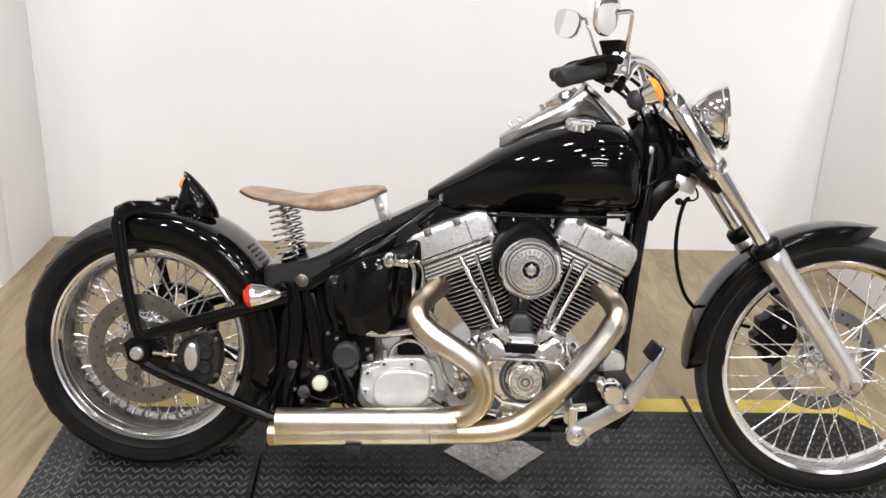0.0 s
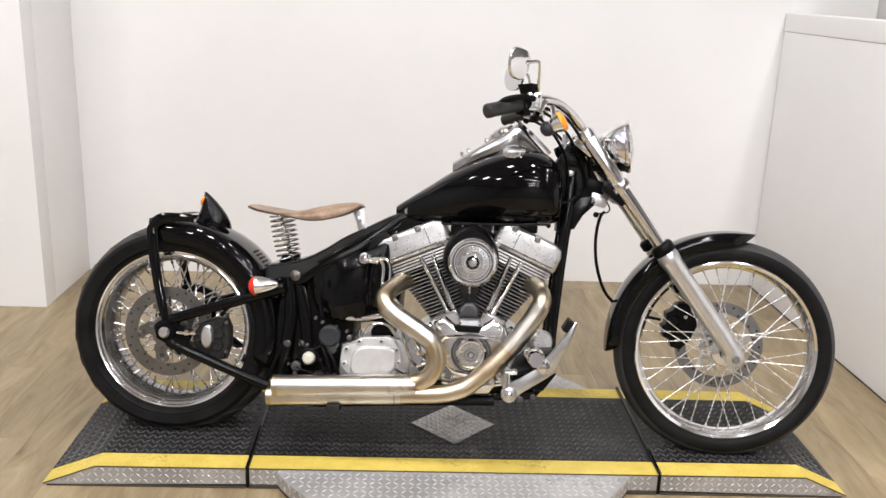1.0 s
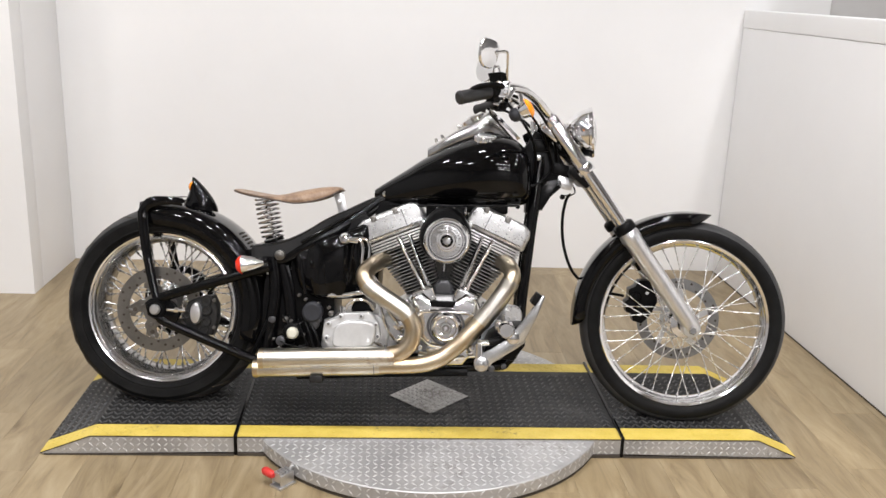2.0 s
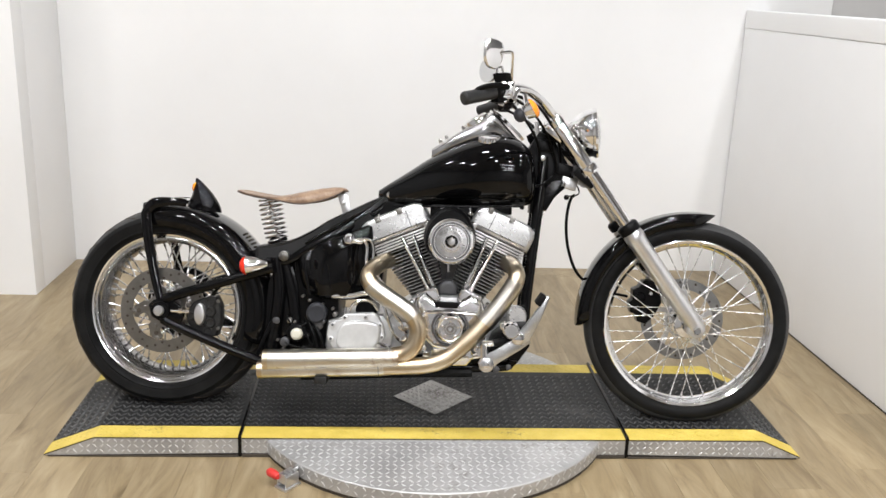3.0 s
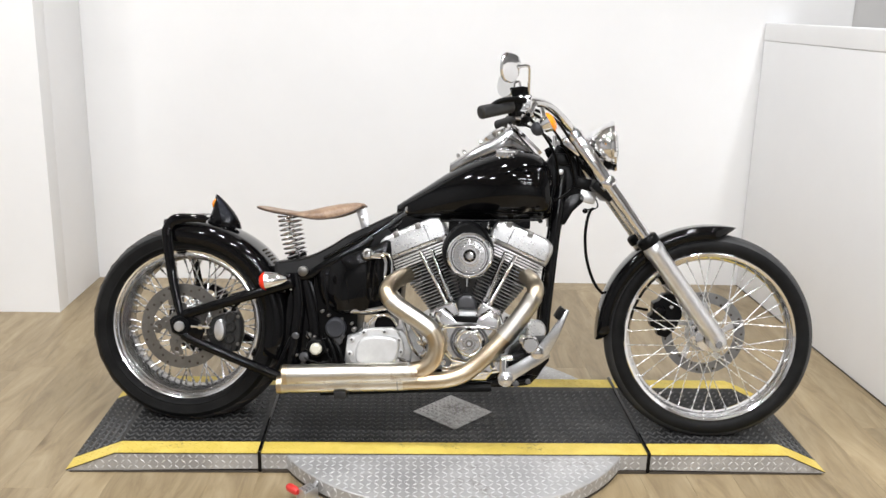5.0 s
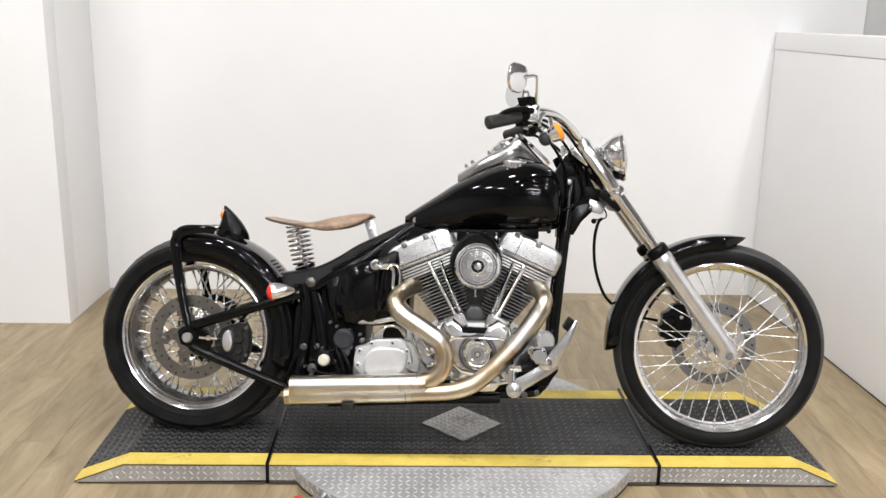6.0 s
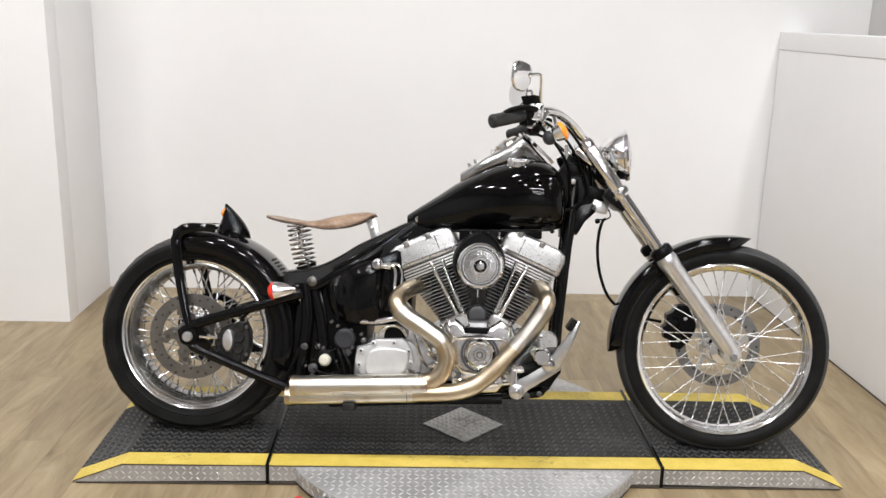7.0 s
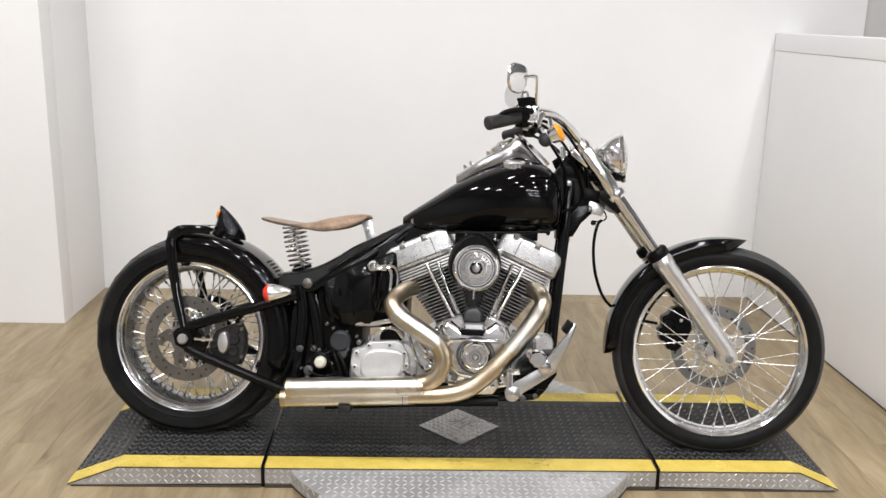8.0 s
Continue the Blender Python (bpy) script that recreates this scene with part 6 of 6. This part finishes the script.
    st_ = [sided(p, s) + MIRROR_SHIFT[s] * min(1.0, max(0.0, (p[2] - 1.06) / 0.08)) for p in ((0.425, -0.345, 1.06), (0.424, -0.36, 1.10), (0.423, -0.385, 1.15), (0.421, -0.395, 1.163), (0.412, -0.40, 1.166), (0.385, -0.415, 1.160))]
    part("mirror_stem", tube(st_, 0.0046, 10, 6), M_CHROME, hb, "chrome mirror stem")


def mirror(s):
    """A teardrop mirror: convex chrome back, flat glass face towards the rider."""
    ol = []
    for k in range(32):
        a = 2 * math.pi * k / 32
        c, q = math.cos(a), math.sin(a)
        w = (0.043 if s < 0 else 0.055) * (1 + 0.16 * q)
        ol.append((w * math.copysign(abs(c) ** 0.75, c), 0.042 * math.copysign(abs(q) ** 0.8, q)))
    back = loft([[(0.0, x, z) for x, z in ol], [(0.004, x, z) for x, z in ol], [(0.008, x * 0.93, z * 0.93) for x, z in ol], [(0.011, x * 0.7, z * 0.7) for x, z in ol], [(0.012, x * 0.25, z * 0.25) for x, z in ol]])
    face = loft([[(-0.0035, x * 0.93, z * 0.93) for x, z in ol], [(-0.001, x * 0.95, z * 0.95) for x, z in ol]])
    m = Matrix.Translation(sided((0.364, -0.425, 1.150), s) + MIRROR_SHIFT[s] + Vector((0, 0, 0.006 if s < 0 else 0.0))) @ pose(0, 0, 0, 8 * s, 4, 38 * s)
    h = part("mirror", moved(back, m), M_CHROME, bike, "chrome rear-view mirror")
    part("mirror_glass", moved(face, m), M_MIRROR, h, "clear mirror glass")


mirror(-1)
mirror(1)
for s in (-1,):
    p = sided((0.451, -0.345, 0.980), s)
    ax_ = sided((0.551, -0.357, 1.038), s) - p
    ts = part("front_signal", lathe([(0, -0.016), (0.009, -0.0145), (0.017, -0.009), (0.0215, 0.0), (0.0215, 0.007), (0.018, 0.016), (0.0, 0.018)], p, ax_, 28), M_SEALGREY, bike, "dark turn signal back")
    part("bezel", lathe([(0.014, 0.018), (0.020, 0.019), (0.023, 0.026), (0.028, 0.045), (0.0, 0.045)], p, ax_, 28), M_CHROME, ts, "chrome signal bezel")
    part("lens", lathe([(0, 0.062), (0.016, 0.060), (0.026, 0.055), (0.0305, 0.047), (0.0305, 0.0452), (0.0, 0.0452)], p, ax_, 28), M_AMBER, ts, "amber turn signal lens")
    part("signal_stalk", tube([p + ax_ * 0.25, sided((0.47, -0.29, 1.045), s)], 0.008, 10), M_CHROME, ts, "chrome signal stalk")

# ---- headlamp ----
hax = Vector((1, -0.1, 0.1)).normalized()
hc = Vector((0.722, -0.03, 0.951))
HS = 1.1
hl = part("headlamp", lathe([(a * HS, b * HS) for a, b in [(0, -0.088), (0.012, -0.086), (0.03, -0.076), (0.052, -0.054), (0.066, -0.030), (0.071, -0.012), (0.072, -0.004), (0.075, -0.002), (0.0765, 0.004), (0.074, 0.010), (0.069, 0.011), (0.06, 0.004), (0, -0.02)]], hc, hax, 48), M_CHROME, bike, "chrome bullet headlamp")
part("lens", lathe([(a * HS, b * HS) for a, b in [(0, 0.020), (0.02, 0.019), (0.042, 0.0155), (0.06, 0.0095), (0.069, 0.005), (0.067, 0.003), (0.058, 0.0065), (0.04, 0.0125), (0.02, 0.016), (0, 0.017)]], hc, hax, 48), M_GLASS, hl, "clear headlamp glass")
part("lamp_bracket", add(tube([(0.66, 0, 0.925), (0.625, 0, 0.90)], 0.012, 10), box(0.61, 0.66, -0.03, 0.03, 0.87, 0.89, 0.004)), M_SATIN, hl, "black headlamp bracket")

for o in bike.children:
    if o not in before:
        o.matrix_basis = Matrix.Translation((0.010, -0.012, 0.005)) @ Matrix.Translation((0, 0, 1.0)) @ pose(0, 0, 0, 1.45, 0, 0) @ Matrix.Translation((0, 0, -1.0)) @ o.matrix_basis
steered(before)

# rear signals on the frame rail
for s in (-1, 1):
    rs = part("rear_signal", lathe([(0, 0.070), (0.006, 0.069), (0.012, 0.060), (0.020, 0.042), (0.0265, 0.02), (0.029, 0.0), (0, 0.0)], (-0.377, 0.20 * s, 0.478), (1, 0, 0.12), 28), M_CHROME, bike, "chrome bullet turn signal")
    part("lens", lathe([(0, -0.022), (0.018, -0.018), (0.027, -0.009), (0.030, -0.001), (0, -0.001)], (-0.377, 0.20 * s, 0.478), (1, 0, 0.12), 28), M_RED, rs, "red turn signal lens")
    part("signal_stalk", tube([(-0.345, 0.195 * s, 0.48), (-0.335, 0.12 * s, 0.488)], 0.008, 10), M_SATIN, rs)

# ---- cables and small things round the steering head ----
for pts, r in (([(0.44, -0.27, 1.05), (0.53, -0.2, 1.02), (0.60, -0.1, 0.94), (0.625, -0.05, 0.86), (0.61, -0.04, 0.78), (0.56, -0.04, 0.73)], 0.005),
               ([(0.445, -0.26, 1.04), (0.515, -0.19, 1.0), (0.575, -0.1, 0.93), (0.61, -0.06, 0.83), (0.56, -0.06, 0.775), (0.50, -0.06, 0.77)], 0.0045),
               ([(0.43, -0.28, 1.03), (0.50, -0.20, 0.965), (0.545, -0.1, 0.90), (0.555, -0.05, 0.82), (0.54, -0.05, 0.74)], 0.005),
               ([(0.445, 0.27, 1.05), (0.53, 0.2, 1.0), (0.585, 0.1, 0.92), (0.60, 0.04, 0.84), (0.56, 0.03, 0.74)], 0.005)):
    part("control_cable", tube(pts, r, 8, 8), M_SATIN, bike, "black control cable")
part("regulator", moved(box(-0.026, 0.026, -0.05, 0.05, -0.02, 0.02, 0.004), Matrix.Translation((0.640, -0.005, 0.828)) @ pose(0, 0, 0, 0, 12, 0)), M_SATIN, bike, "small black electrical box")
part("connector", moved(box(-0.027, 0.027, -0.03, 0.03, -0.019, 0.019, 0.004), Matrix.Translation((0.657, -0.025, 0.785)) @ pose(0, 0, 0, 0, 14, 0)), M_ALU, bike, "small silver connector")
part("wire_clip", tube([(0.668, -0.05, 0.80), (0.69, -0.05, 0.765), (0.685, -0.05, 0.748), (0.65, -0.05, 0.742)], 0.0025, 6, 4), M_SATIN, bike, "thin black wire clip")
part("brake_hose", tube([(0.684, 0.0, 0.748), (0.672, 0.0, 0.735), (0.662, 0.0, 0.69), (0.662, 0.01, 0.63), (0.673, 0.02, 0.565), (0.698, 0.035, 0.50), (0.73, 0.05, 0.46), (0.79, 0.09, 0.42), (0.90, 0.10, 0.40)], 0.0052, 8, 8), M_SATIN, bike, "black front brake hose")
part("hose_joint", disc(0.655, -0.005, 0.738, 0.009, 0.012, 0.002, 12), M_SATIN, bike)
part("neck_plate", prism([(0.555, 0.74), (0.60, 0.79), (0.645, 0.80), (0.65, 0.775), (0.61, 0.735), (0.585, 0.69), (0.563, 0.69)], -0.055, -0.03, 0.005), M_FRAME, bike, "black bracket under the steering head")
part("ignition_box", box(0.545, 0.60, -0.06, 0.06, 0.885, 0.925, 0.006), M_SATIN, bike, "black wiring cover")
part("lamp_cup", add(tube([(0.545, -0.03, 0.985), (0.548, -0.03, 0.945)], 0.012, 12), box(0.53, 0.56, -0.04, -0.02, 0.935, 0.95, 0.003)), M_CHROME, bike, "chrome cable guide")

# ---- toggle clamp on the turntable's edge ----
clampm = pose(-0.229, -0.470, 0, 0, 0, 50)
clamp = thing("toggle_clamp", clampm, "steel toggle clamp with a red grip beside the turntable", "clamp")
part("base", add(box(-0.03, 0.035, -0.024, 0.024, 0.0, 0.008, 0.002), box(-0.024, 0.03, -0.02, -0.014, 0.008, 0.045, 0.003), box(-0.024, 0.03, 0.014, 0.02, 0.008, 0.045, 0.003)), M_ALU, clamp, "grey steel base")
part("arm", add(*[box(-0.022 + 0.013 * k, -0.014 + 0.013 * k, -0.0135, 0.0135, 0.018, 0.05, 0.002) for k in range(4)], tube([(0.03, 0, 0.04), (0.055, 0.004, 0.048), (0.062, 0.004, 0.03)], 0.006, 10)), M_ALU, clamp, "grey steel linkage")
M_REDGRIP = worn(material("red_plastic_grip", (0.6, 0.03, 0.03), 0.4), (0.5, 0.02, 0.02), (0.66, 0.05, 0.04), 30, (0.35, 0.5))
part("grip", tube([(-0.026, 0.01, 0.040, 0.008), (-0.025, 0.018, 0.040, 0.0125), (-0.02, 0.05, 0.038, 0.0135), (-0.018, 0.06, 0.037, 0.009)], 0.012, 14), M_REDGRIP, clamp, "red plastic grip")


# ---- floor planks, last ----
def islands(m):
    """Let a joined mesh vary piece by piece, as single planks do."""
    nt = m.node_tree
    geo = nt.nodes.new("ShaderNodeNewGeometry")
    for link in [l for l in nt.links if l.from_node.bl_idname == "ShaderNodeObjectInfo"]:
        nt.links.new(geo.outputs["Random Per Island"], link.to_socket)
    return m


def planks():
    """Single planks round the deck; those of the rest of the shop joined."""
    w, ln = 0.152, 1.22
    base = mesh_of("plank", box(-w / 2 + 0.0002, w / 2 - 0.0002, 0.0002, ln - 0.0002, -0.0038, 0.0, 0.0004, 1), M_PLANK)
    rng = random.Random(4)
    verts, faces = [], []

    def joined(x, y0, y1):
        n = len(verts)
        for z, g in ((-0.0038, 0.0002), (-0.0004, 0.0002), (0.0, 0.0006)):
            verts.extend(((x - w / 2 + g, y0 + g, z), (x + w / 2 - g, y0 + g, z), (x + w / 2 - g, y1 - g, z), (x - w / 2 + g, y1 - g, z)))
        for k in (0, 4):
            faces.extend((n + k + q, n + k + (q + 1) % 4, n + k + 4 + (q + 1) % 4, n + k + 4 + q) for q in range(4))
        faces.append((n + 8, n + 9, n + 10, n + 11))

    x = -2.6
    while x < 3.0:
        y = first = -3.4 - rng.random() * ln
        while y < BACK - 0.051:
            y1 = min(y + ln, BACK - 0.001)
            ob = new("plank", base)
            ob.parent = floor
            ob.matrix_basis = pose(x, y, 0) @ Matrix.Diagonal((1, (y1 - y) / ln, 1, 1))
            y = y1
        y = first
        while y - ln > -11.0:
            joined(x, y - ln, y)
            y -= ln
        x += w
    for k0, k1 in ((-9, 0), (37, 46)):
        for k in range(k0, k1):
            y = -11.0 + rng.random() * 0.8
            top = 1.2 if k < 0 else BACK
            while y + 0.1 < top:
                joined(-2.6 + k * w, y, min(y + ln, top))
                y += ln
    me = bpy.data.meshes.new("plank_field")
    me.from_pydata(verts, [], faces)
    me.materials.append(islands(plank_material()))
    field = new("plank_field", me)
    field.parent = floor
    tagged(field, kind="stuff")


planks()
